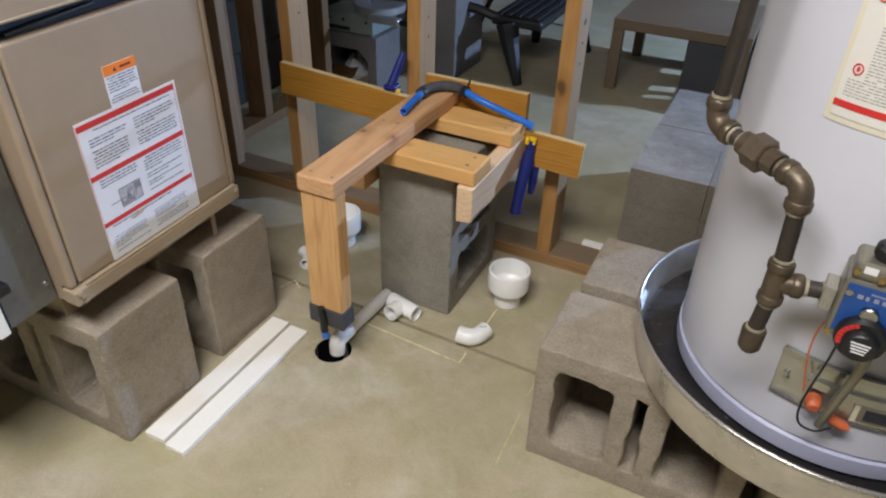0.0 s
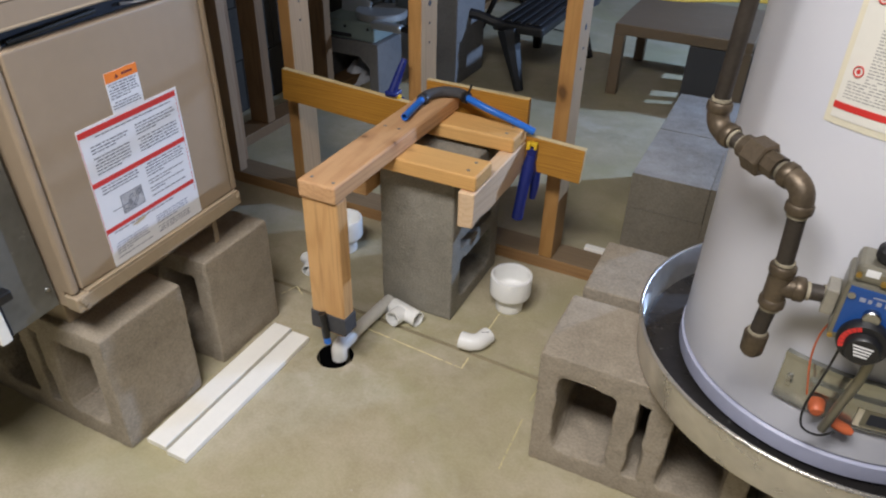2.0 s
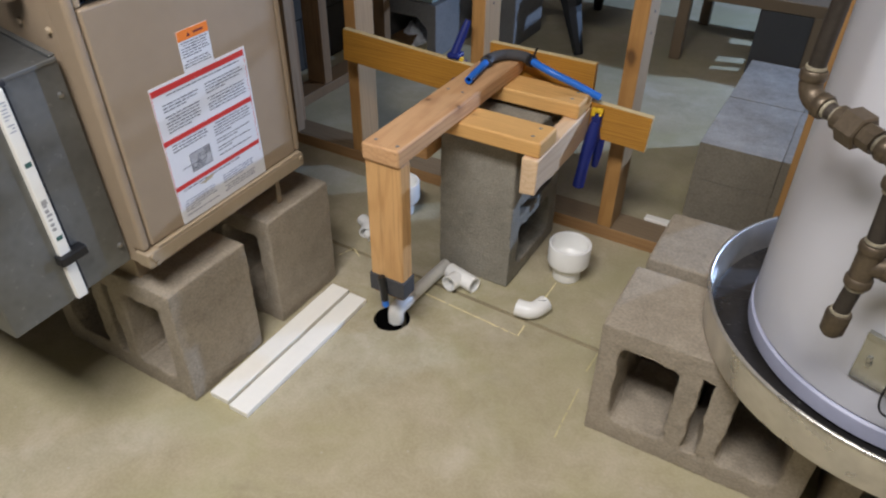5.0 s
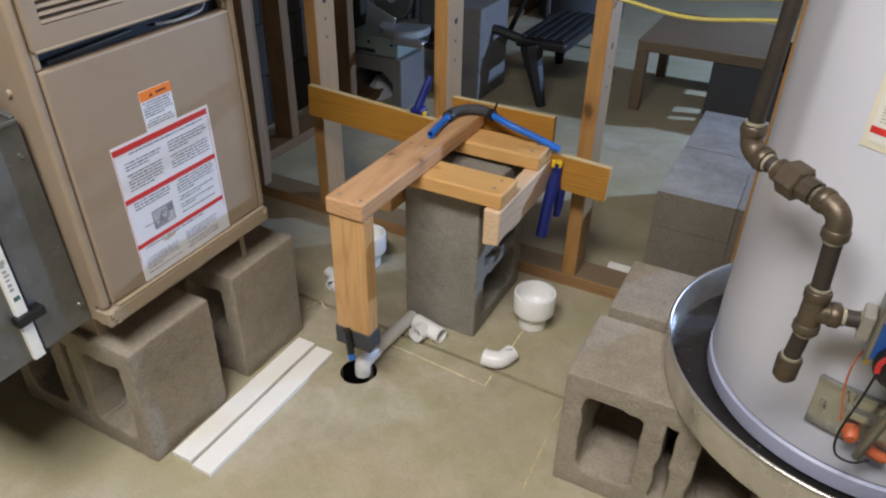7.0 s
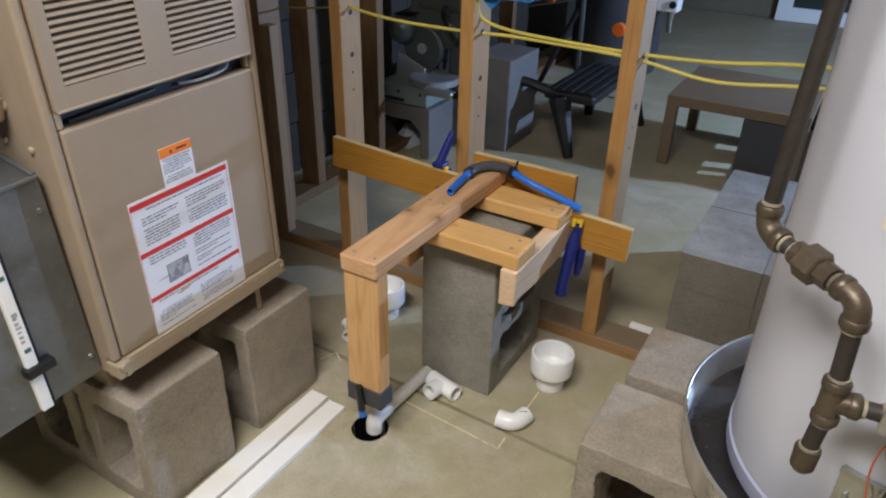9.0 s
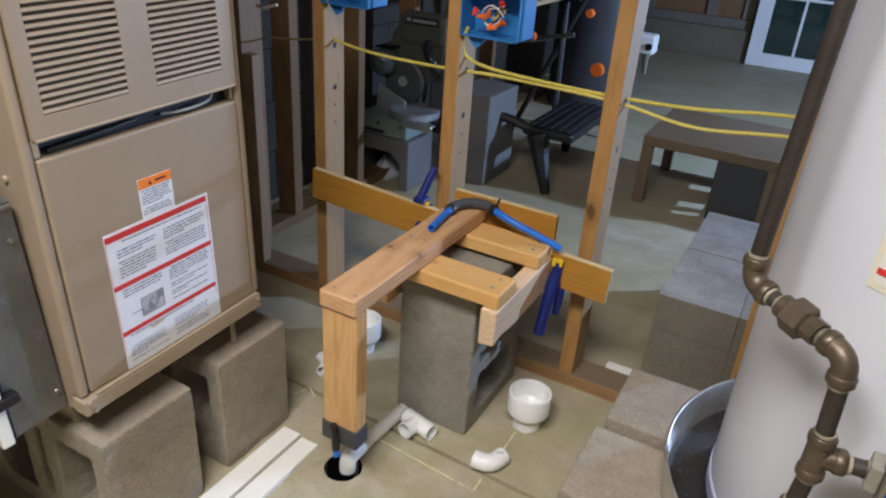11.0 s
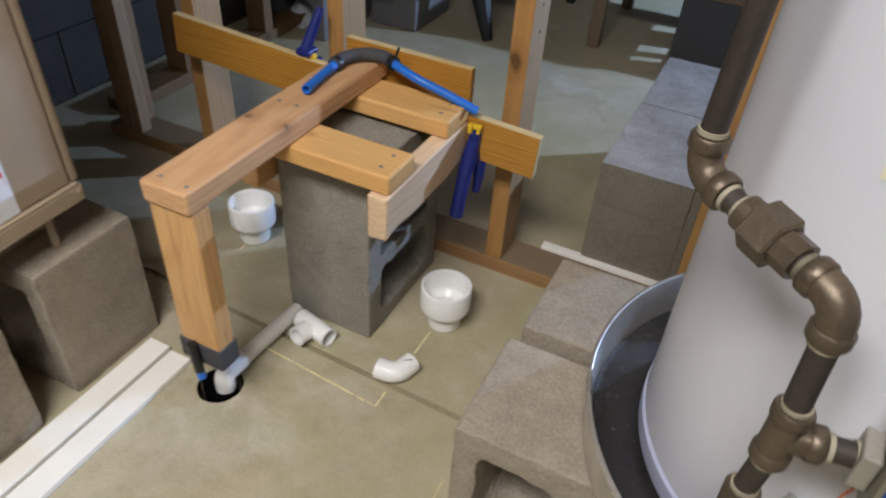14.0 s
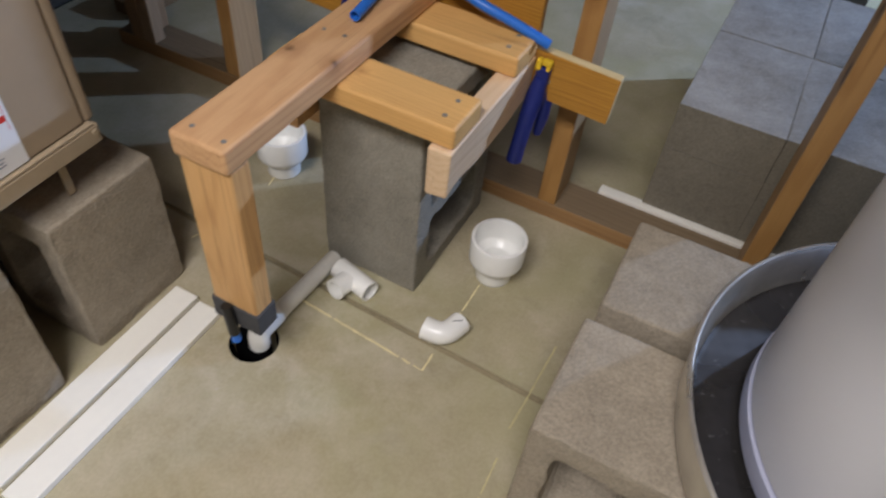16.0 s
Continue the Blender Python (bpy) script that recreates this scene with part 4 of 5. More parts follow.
post = part("post", box(-0.747, -0.664, 0.982, 1.020, 0.150, BZ + 0.048, 0.005, 3), FIR["z"], jig)
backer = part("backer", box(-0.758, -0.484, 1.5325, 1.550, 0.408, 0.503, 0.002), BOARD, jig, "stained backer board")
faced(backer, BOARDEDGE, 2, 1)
for x, y, z in ((-0.727, 0.997, 0.4845), (-0.676, 0.994, 0.4845), (-0.726, 1.273, 0.4845), (-0.691, 1.274, 0.4845)):
    part("screw", tube([(x, y, z - 0.002), (x, y, z + 0.0006)], 0.0036, 10), SCREWZ, beam)
for x, y in ((-0.503, 1.236), (-0.503, 1.276), (-0.503, 1.45), (-0.503, 1.49)):
    part("screw", tube([(x, y, BZ + 0.046), (x, y, BZ + 0.0486)], 0.004, 10), SCREWZ, jig)
part("rubber_boot", box(-0.750, -0.661, 0.979, 1.023, 0.118, 0.164, 0.003), RUBBER, post, "dark rubber boot round the post foot")
part("boot_plate", box(-0.742, -0.669, 0.984, 1.018, 0.112, 0.1175, 0.001), FIR["x"], post)
part("black_tube", tube([(-0.712, 0.970, 0.172), (-0.707, 0.969, 0.14), (-0.704, 0.968, 0.112)], 0.0085, 14), BLACKP, post, "black tube strapped to the post", True)
part("blue_end", hollow([(-0.704, 0.968, 0.1125), (-0.702, 0.968, 0.096)], 0.0078, 0.006, 14), BLUEP, post, "blue tube end", True)

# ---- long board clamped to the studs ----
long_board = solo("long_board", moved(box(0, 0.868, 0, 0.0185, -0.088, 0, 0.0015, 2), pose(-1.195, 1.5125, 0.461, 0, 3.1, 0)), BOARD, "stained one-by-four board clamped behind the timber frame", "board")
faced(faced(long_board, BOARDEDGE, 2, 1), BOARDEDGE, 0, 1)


def clamp(x, y, z, lean, label):
    t = thing("spring_clamp", (x, y, z), label, "clamp", "clamps")
    m = pose(x, y, z, 0, lean, 0)

    def put(name, bm, mat, lab="", parent=t, smooth=False):
        return part(name, moved(bm, m), mat, parent, lab, smooth)

    put("jaw", box(-0.011, 0.013, -0.012, 0.020, 0.0, 0.036, 0.004), NAVY)
    put("pad", box(-0.013, -0.003, -0.016, -0.003, 0.030, 0.050, 0.003), YELLOW, "yellow jaw pad")
    put("pad", box(-0.003, 0.014, -0.015, -0.003, 0.041, 0.052, 0.003), YELLOW, "yellow jaw pad")
    put("pad", box(0.006, 0.013, -0.016, -0.003, 0.034, 0.042, 0.002), YELLOW, "yellow jaw pad")
    put("handle", tube([(0, -0.004, 0.014), (0.0, -0.012, -0.02), (-0.002, -0.022, -0.06), (-0.003, -0.028, -0.11), (-0.004, -0.03, -0.152), (-0.004, -0.03, -0.156)], 0.012, 14, radii=[0.012, 0.0165, 0.0145, 0.0135, 0.0145, 0.010]), NAVY, "navy plastic handle", t, True)
    put("handle", tube([(0.006, 0.012, 0.01), (0.013, 0.012, -0.03), (0.015, 0.014, -0.075), (0.013, 0.016, -0.112)], 0.010, 12, radii=[0.012, 0.013, 0.011, 0.008]), NAVY, "dark navy handle", t, True)
    put("pivot", tube([(-0.015, 0.004, 0.006), (0.015, 0.004, 0.006)], 0.005, 10), STEEL)
    return t


clamp(-0.458, 1.512, 0.362, 3, "navy spring clamp gripping the board by a stud")
clamp(-0.845, 1.535, 0.40, 4, "navy spring clamp on the board by a stud")
part_up = thing("clamp_bar", (-0.845, 1.54, 0.44), "navy clamp arm standing above the board", "clamp")
part("arm", tube([(-0.853, 1.525, 0.455), (-0.843, 1.545, 0.50), (-0.835, 1.56, 0.535)], 0.010, 10, radii=[0.012, 0.011, 0.008]), NAVY, part_up, "", True)
part("foot", box(-0.868, -0.834, 1.510, 1.545, 0.447, 0.460, 0.004), NAVY, part_up)

# ---- blue tubing with a black elbow on the frame ----
hose = thing("tubing", (-0.62, 1.45, 0.49), "blue tubing joined by a black insulated elbow", "tubing")
za = BZ + 0.0985
part("blue_tube", hollow(curve_points([(-0.698, 1.312, za), (-0.706, 1.37, za), (-0.712, 1.425, za + 0.001)]), 0.0085, 0.0065, 14), BLUEP, hose, "", True)
part("elbow_sleeve", tube(curve_points([(-0.713, 1.42, za + 0.001), (-0.712, 1.452, za + 0.002), (-0.690, 1.487, za + 0.003), (-0.652, 1.497, za + 0.003), (-0.622, 1.487, za)]), 0.0125, 16), RUBBER, hose, "black foam elbow sleeve", True)
part("blue_tube", hollow(curve_points([(-0.628, 1.489, za), (-0.57, 1.478, za - 0.012), (-0.515, 1.490, za - 0.032), (-0.455, 1.505, za - 0.058)]), 0.0085, 0.0065, 14), BLUEP, hose, "", True)
part("tie", tube([(-0.622, 1.487, za + 0.010), (-0.616, 1.492, za + 0.032)], 0.0028, 8), BLACKP, hose, "black cable tie tail")
for a, b in (((-0.632, 1.490, za), (-0.622, 1.487, za)), ((-0.713, 1.424, za), (-0.713, 1.434, za))):
    part("tie", tube([a, b], 0.0145, 16), BLACKP, hose, "black cable tie", True)

# ---- pvc fittings on the floor ----
drain = thing("drain_pipe", (-0.725, 1.10, 0), "white pvc pipe with an elbow dropping into the floor drain", "pipe")
pe = Vector((-0.719, 1.030, 0.030))
pd = (Vector((-0.712, 1.252, 0.017)) - pe).normalized()
part("pipe", hollow([pe + pd * 0.03, Vector((-0.712, 1.252, 0.017))], 0.0155, 0.0125, 22), PVCG, drain, "grey-white plain pvc pipe", True)
part("elbow", hollow([pe + Vector((0, 0, -0.034)), pe + Vector((0, 0, -0.02))] + bend(pe, (0, 0, -1), pd, 0.016) + [pe + pd * 0.05], 0.0188, 0.0155, 24), PVC, drain, "glossy white pvc elbow", True)

tee = thing("pipe_tee", (-0.655, 1.215, 0), "loose white pvc tee lying on the floor", "pipe fitting")
ta, tb = Vector((-0.690, 1.232, 0.0205)), Vector((-0.608, 1.212, 0.0205))
part("run", hollow([ta, ta.lerp(tb, 0.5), tb], 0.0205, 0.0165, 24), PVC, tee, "", True)
tm = ta.lerp(tb, 0.45)
part("branch", hollow([tm + Vector((-0.004, -0.012, 0.002)), tm + Vector((-0.010, -0.045, 0.006))], 0.0203, 0.0165, 24), PVC, tee, "", True)

elbow = thing("pipe_elbow", (-0.45, 1.21, 0), "loose white pvc elbow lying on the floor", "pipe fitting")
ec = Vector((-0.445, 1.195, 0.021))
e1, e2 = Vector((-1, -0.05, 0)).normalized(), Vector((0.28, 1, 0)).normalized()
part("body", hollow([ec + e1 * 0.039] + bend(ec, e1, e2, 0.022) + [ec + e2 * 0.044], 0.0208, 0.0165, 24), PVC, elbow, "", True)
part("mark", tube([ec + Vector((0.004, 0.022, 0.0205)), ec + Vector((0.018, 0.033, 0.0195))], 0.0012, 6), INK, elbow)


def reducer(x, y, label):
    t = thing("pipe_reducer", (x, y, 0), label, "pipe fitting", "pvc reducers")
    part("socket", lathe([(0.033, 0.034), (0.0375, 0.0342), (0.040, 0.0355), (0.0505, 0.0475), (0.0522, 0.051), (0.0525, 0.055), (0.0525, 0.102), (0.0518, 0.1035), (0.0505, 0.104), (0.0465, 0.104), (0.0455, 0.1032), (0.045, 0.1015), (0.0445, 0.060), (0.043, 0.057), (0.034, 0.049), (0.030, 0.047), (0.0285, 0.044), (0.0275, 0.012), (0.0265, 0.0105), (0, 0.0105)], (x, y, 0), 56), PVC, t, "", True)
    part("spigot", lathe([(0, 0.0), (0.0325, 0.0), (0.0345, 0.002), (0.035, 0.005), (0.035, 0.0338)], (x, y, 0), 44), PVC, t, "", True)
    return t


reducer(-0.438, 1.388, "white pvc reducing coupling standing on its narrow end")
reducer(-0.957, 1.42, "white pvc reducing coupling standing in shade")
loose = thing("pipe_elbow", (-0.985, 1.30, 0), "small white pvc elbow lying behind the post", "pipe fitting")
lc = Vector((-0.985, 1.295, 0.017))
part("body", hollow([lc + Vector((-0.03, 0.015, 0))] + bend(lc, (-1, 0.5, 0), (0.4, -1, 0), 0.018) + [lc + Vector((0.014, -0.036, 0))], 0.0165, 0.013, 20), PVC, loose, "", True)
loose2 = thing("pipe_elbow", (-0.955, 1.262, 0), "small white pvc cap lying on the floor", "pipe fitting")
part("body", hollow([(-0.968, 1.268, 0.013), (-0.945, 1.256, 0.013)], 0.0125, 0.0095, 18), PVC, loose2, "", True)

# ---- water heater ----
C = (0.237, 1.128)
TR = 0.250
pan = thing("drain_pan", (C[0], C[1], 0.291), "galvanized round drain pan under the water heater", "drain pan")
part("pan_bowl", lathe([(0, -0.0115), (0.312, -0.0115), (0.319, -0.008), (0.3215, -0.002), (0.326, 0.062), (0.3255, 0.066), (0.3225, 0.066), (0.3205, 0.062), (0.3165, 0.011), (0.311, 0.003), (0, 0.003)], (C[0], C[1], 0.291), 128), PANZ, pan, "", True)
part("rolled_rim", lathe([(0.326 + 0.0035 * math.cos(a), 0.066 + 0.0035 * math.sin(a)) for a in (2 * math.pi * k / 10 for k in range(11))], (C[0], C[1], 0.291), 128), PANZ, pan, "bright rolled pan rim", True)
# floor disc in the darkened sheet, standing for shade and dark reflection
part("pan_floor", lathe([(0, 0.0032), (0.308, 0.0032), (0.3125, 0.0075), (0.3125, 0.0085), (0.305, 0.0055), (0, 0.0055)], (C[0], C[1], 0.291), 96), PANB, pan, "scuffed metal pan floor, darkened for shade and dark reflection", True)

heater = thing("water_heater", (C[0], C[1], 0.294), "white enamelled gas water heater standing in a drain pan", "water heater")
part("jacket", lathe([(TR - 0.004, 0.044), (TR, 0.048), (TR, 1.20), (TR - 0.006, 1.215), (0, 1.215)], (C[0], C[1], 0.294), 128), TANKW, heater, "", True)
part("base_ring", lathe([(0, 0.012), (TR + 0.001, 0.012), (TR + 0.002, 0.016), (TR + 0.002, 0.040), (TR - 0.004, 0.044)], (C[0], C[1], 0.294), 128), TANKB, heater, "lavender-white base ring", True)
for k in range(6):
    a = radians(40 + 60 * k)
    part("foot", box(C[0] + 0.2 * math.cos(a) - 0.02, C[0] + 0.2 * math.cos(a) + 0.02, C[1] + 0.2 * math.sin(a) - 0.02, C[1] + 0.2 * math.sin(a) + 0.02, 0.2968, 0.3065), BLACKP, heater)


def on_tank(deg, z, r=TR):
    return Vector((C[0] + r * math.cos(radians(deg)), C[1] + r * math.sin(radians(deg)), z))


def tank_patch(d0, d1, z0, z1, r, t=0.0006, n=0):
    """A sheet bent round the tank, from angle d0 to d1."""
    n = n or max(2, int(abs(d1 - d0) / 2))
    bm = bmesh.new()
    cols = []
    for k in range(n + 1):
        d = d0 + (d1 - d0) * k / n
        cols.append([bm.verts.new(on_tank(d, z, q)) for z, q in ((z0, r), (z1, r), (z1, r + t), (z0, r + t))])
    for a, b in zip(cols, cols[1:]):
        for k in range(4):
            bm.faces.new((a[k], a[(k + 1) % 4], b[(k + 1) % 4], b[k]))
    bm.faces.new(cols[0])
    bm.faces.new(cols[-1])
    return bm


edge = part("warning_label", tank_patch(-126.5, -91.5, 0.80, 1.16, TR + 0.0003), PAPERY, heater, "white printed warning label with red bands")
part("label_sheet", tank_patch(-124.9, -93, 0.808, 1.152, TR + 0.001), CREAM, edge)
part("red_band", tank_patch(-124.9, -93, 0.819, 0.827, TR + 0.0018, 0.0003), RED, edge)
part("red_band", tank_patch(-124.9, -93, 0.972, 0.981, TR + 0.0018, 0.0003), RED, edge)
bm = bmesh.new()
r = random.Random(21)
z = 0.964
while z > 0.832:
    d = -123.3 + (4.2 if 0.855 < z < 0.955 else 0)
    while d < -95.5:
        w = r.uniform(0.5, 1.9)
        if r.random() > 0.06:
            f = [bm.verts.new(on_tank(a, b, TR + 0.0019)) for a, b in ((d, z - 0.0013), (d + w, z - 0.0013), (d + w, z), (d, z))]
            bm.faces.new(f)
        d += w + 0.32
    z -= 0.0036
part("print", bm, INKM, edge)
for zz in (0.945, 0.865, 0.905):
    d0 = -121.4 if zz != 0.905 else -107.5
    bm = bmesh.new()
    pts = [on_tank(d0 + 1.25 * math.cos(a), zz + 0.0060 * math.sin(a), TR + 0.0024) for a in (2 * math.pi * k / 20 for k in range(21))]
    tube(pts, 0.0008, 5, bm, False)
    f = [bm.verts.new(on_tank(d0 + 0.5 * math.cos(a), zz + 0.0030 * math.sin(a), TR + 0.0024)) for a in (2 * math.pi * k / 9 for k in range(9))]
    bm.faces.new(f)
    part("hazard_mark", bm, RED, edge, "small red hazard mark")
bm = bmesh.new()
f = [bm.verts.new(on_tank(-121.1 + a, b, TR + 0.0024)) for a, b in ((-2.4, 0.986), (2.4, 0.986), (0, 1.005))]
bm.faces.new(f)
part("hazard_mark", bm, INK, edge)

cover = part("burner_cover", tank_patch(-112.8, -58, 0.404, 0.478, TR + 0.0022, 0.005), COVER, heater, "shiny sheet-metal burner cover")
part("cover_fold", tank_patch(-112.8, -58, 0.478, 0.486, TR + 0.0022, 0.009), COVER, cover)
part("cover_step", tank_patch(-104, -62, 0.446, 0.458, TR + 0.0073, 0.006), COVER, cover)
part("view_port", tank_patch(-89.5, -70, 0.412, 0.449, TR + 0.0075, 0.003), PAPERY, cover, "cream view port gasket")
part("view_frame", tank_patch(-88.0, -71.5, 0.416, 0.445, TR + 0.0105, 0.002), VALVE, cover)
part("view_glass", tank_patch(-86.5, -73, 0.421, 0.439, TR + 0.0126, 0.001), DARKGAP, cover)
for d, zz in ((-109.6, 0.446), (-109.2, 0.438)):
    part("screw", tube([on_tank(d, zz, TR + 0.007), on_tank(d, zz, TR + 0.012)], 0.0036, 10), STEEL, cover)

# gas valve
vo = on_tank(-94.4, 0.633, TR)
vr = Vector((math.cos(radians(-94.4)), math.sin(radians(-94.4)), 0))
VM = Matrix(((-vr.y, vr.x, 0, vo.x), (vr.x, vr.y, 0, vo.y), (0, 0, 1, vo.z), (0, 0, 0, 1)))
vb = box(-0.054, 0.050, 0.012, 0.075, -0.053, 0.030, 0.005)
box(-0.050, 0.046, 0.020, 0.073, 0.030, 0.052, 0.006, 2, vb)
valve = part("gas_valve", moved(vb, VM), VALVE, heater, "alloy gas control valve with a blue face")


def on_valve(name, bm, mat, lab="", smooth=False):
    return part(name, moved(bm, VM), mat, valve, lab, smooth)


on_valve("spud", tube([(0, -0.002, -0.02), (0, 0.014, -0.02)], 0.026, 16), VALVE, "", True)
on_valve("face_plate", box(-0.049, 0.046, 0.0752, 0.0766, -0.042, 0.026, 0.0008), VALVEB, "blue printed face plate")
pr = bmesh.new()
for k, w in enumerate((0.006, 0.004, 0.005, 0.007, 0.005, 0.004)):
    box(-0.036 + 0.0085 * k, -0.036 + 0.0085 * k + w, 0.0766, 0.0769, 0.009, 0.0145, 0, 1, pr)
box(-0.024, -0.006, 0.0766, 0.0769, 0.0175, 0.0195, 0, 1, pr)
on_valve("print", pr, INKB)
DX, DZ = -0.0165, -0.038
on_valve("dial", tube([(DX, 0.0766, DZ), (DX, 0.084, DZ), (DX, 0.090, DZ), (DX, 0.092, DZ)], 0.03, 40, radii=[0.0275, 0.0285, 0.027, 0.0255]), BLACKP, "black temperature dial", True)
on_valve("dial_cap", tube([(DX + 0.001, 0.092, DZ - 0.003), (DX + 0.001, 0.099, DZ - 0.003), (DX + 0.001, 0.1015, DZ - 0.003)], 0.018, 32, radii=[0.020, 0.019, 0.0165]), BLACKP, "raised black dial cap", True)
bm = bmesh.new()
for k in range(7):
    a, b = radians(108 + 14 * k), radians(108 + 14 * k + 12.5)
    f = [bm.verts.new((DX + q * math.cos(t), 0.0923, DZ + q * math.sin(t))) for t, q in ((a, 0.0192), (b, 0.0192), (b, 0.0252), (a, 0.0252))]
    bm.faces.new(f)
on_valve("red_scale", bm, RED, "red scale on the dial")
bm = bmesh.new()
for k in range(4):
    box(DX - 0.010 + 0.0012 * k, DX + 0.011 - 0.001 * k, 0.1016, 0.1019, DZ + 0.003 - 0.0042 * k, DZ + 0.0052 - 0.0042 * k, 0, 1, bm)
on_valve("print", bm, WHITEP)
on_valve("plug", tube([(-0.018, 0.0766, -0.006), (-0.018, 0.084, -0.006), (-0.018, 0.0855, -0.006)], 0.0098, 20, radii=[0.0098, 0.0098, 0.0085]), STEEL, "round metal plug", True)
knob = tube([(-0.020, 0.046, 0.052), (-0.020, 0.047, 0.058), (-0.020, 0.048, 0.068), (-0.020, 0.0485, 0.072)], 0.018, 14, radii=[0.013, 0.0165, 0.016, 0.012])
on_valve("top_knob", knob, BLACKP, "black on-off knob")
on_valve("knob_label", box(-0.040, -0.026, 0.0732, 0.0738, 0.041, 0.050), WHITEP)
for x, zz in ((-0.046, 0.041), (-0.020, 0.037), (0.040, 0.041), (-0.050, -0.048)):
    on_valve("screw", tube([(x, 0.0731, zz), (x, 0.0768, zz)], 0.0032, 10), BRASS, "", True)
on_valve("plate_screw", tube([(-0.045, 0.0766, 0.014), (-0.045, 0.0785, 0.014)], 0.0042, 12), STEEL, "", True)
on_valve("inlet_nut", box(-0.069, -0.0545, 0.027, 0.061, -0.032, 0.003, 0.002), NUTG, "dull grey square inlet nut")
on_valve("burner_tube", tube(curve_points([(0.004, 0.05, -0.054), (0.002, 0.052, -0.11), (-0.004, 0.040, -0.17), (-0.010, 0.028, -0.232)]), 0.0062, 12), VALVE, "bare metal burner tube", True)
on_valve("pilot_wire", tube(curve_points([(-0.030, 0.05, -0.054), (-0.034, 0.045, -0.12), (-0.040, 0.032, -0.20), (-0.034, 0.032, -0.236), (-0.012, 0.030, -0.243), (0.006, 0.024, -0.232)]), 0.0016, 8), BLACKP, "thin black pilot wire", True)
on_valve("igniter_wire", tube(curve_points([(-0.048, 0.03, -0.054), (-0.055, 0.026, -0.085), (-0.054, 0.022, -0.13), (-0.042, 0.020, -0.19)]), 0.0013, 8), ORPART, "thin orange wire", True)
on_valve("orange_grommet", tube([(-0.026, 0.008, -0.206), (-0.025, 0.022, -0.208), (-0.024, 0.027, -0.209)], 0.010, 14, radii=[0.011, 0.0105, 0.007]), ORPART, "orange burner grommet", True)
on_valve("orange_grommet", tube([(-0.004, 0.016, -0.222), (0.018, 0.016, -0.228), (0.026, 0.016, -0.230)], 0.007, 12, radii=[0.0075, 0.008, 0.004]), ORPART, "orange burner grommet", True)

# ---- gas pipe ----
gas = thing("gas_pipe", (0.03, 0.86, 0.78), "black iron gas pipe with malleable fittings feeding the heater", "gas pipe")
E1 = Vector((-0.029, 0.925, 0.767))
E2 = Vector((0.088, 0.832, 0.753))
T = Vector((0.093, 0.834, 0.617))
K = Vector((0.089, 0.835, 0.528))
V_IN = VM @ Vector((-0.066, 0.044, -0.015))
h = (E2 - E1).normalized()
PR = 0.0104
part("pipe", tube([E1 + Vector((0, 0, 0.03)), (E1.x + 0.052, E1.y, CEILZ - 0.002)], PR, 18), IRON, gas, "", True)
part("pipe", tube([E1 + h * 0.02, E2 - h * 0.02], PR, 18), IRON, gas, "", True)
part("pipe", tube([E2 + Vector((0, 0, -0.02)), T + Vector((0, 0, 0.02))], PR, 18), IRON, gas, "", True)
part("pipe", tube([T - Vector((0, 0, 0.02)), K + Vector((0, 0, 0.01))], PR, 18), IRON, gas, "", True)
bd = (V_IN - T).normalized()
part("pipe", tube([T + bd * 0.02, V_IN], PR, 18), IRON, gas, "", True)


def collar(p, d, r=0.0158, w=0.011, mat=MALL):
    d = d.normalized()
    return part("collar", tube([p, p + d * 0.002, p + d * w, p + d * (w + 0.002)], r, 20, radii=[r * 0.9, r, r, r * 0.9]), mat, gas, "", True)


def tape(p, d):
    d = d.normalized()
    part("thread", tube([p, p + d * 0.004], PR + 0.0016, 16), THREAD, gas, "pale thread sealant", True)


up_v, dn_v = Vector((0, 0, 1)), Vector((0, 0, -1))
for c0, a, b in ((E1, up_v, h), (E2, -h, dn_v)):
    part("elbow", tube([c0 + a * 0.028] + bend(c0, a, b, 0.022) + [c0 + b * 0.028], 0.0138, 20), MALL, gas, "malleable iron elbow", True)
    collar(c0 + a * 0.020, a)
    collar(c0 + b * 0.020, b)
    tape(c0 + a * 0.034, a)
    tape(c0 + b * 0.034, b)
U = E1.lerp(E2, 0.56)
hexa = tube([U - h * 0.020, U - h * 0.018, U + h * 0.006, U + h * 0.008], 0.026, 6, radii=[0.0195, 0.0225, 0.0225, 0.0195])
part("union_nut", hexa, MALL, gas, "hexagonal union nut")
part("union_end", tube([U - h * 0.032, U - h * 0.020], 0.0150, 20), MALL, gas, "", True)
part("union_end", tube([U + h * 0.008, U + h * 0.026], 0.0158, 8), MALL, gas)
tape(U - h * 0.036, h)
tape(U + h * 0.028, h)
part("tee_body", tube([T + up_v * 0.026, T - up_v * 0.026], 0.0138, 20), MALL, gas, "malleable iron tee", True)
part("tee_branch", tube([T, T + bd * 0.026], 0.0138, 20), MALL, gas, "", True)
collar(T + up_v * 0.018, up_v)
collar(T - up_v * 0.018, dn_v)
collar(T + bd * 0.018, bd)
for d in (up_v, dn_v, bd):
    tape(T + d * 0.032, d)
tape(V_IN - bd * 0.005, bd)
part("cap", tube([K + up_v * 0.012, K + up_v * 0.010, K - up_v * 0.018, K - up_v * 0.024], 0.018, 20, radii=[0.0145, 0.0155, 0.0145, 0.010]), MALL, gas, "iron drip-leg cap", True)
tape(K + up_v * 0.012, up_v)


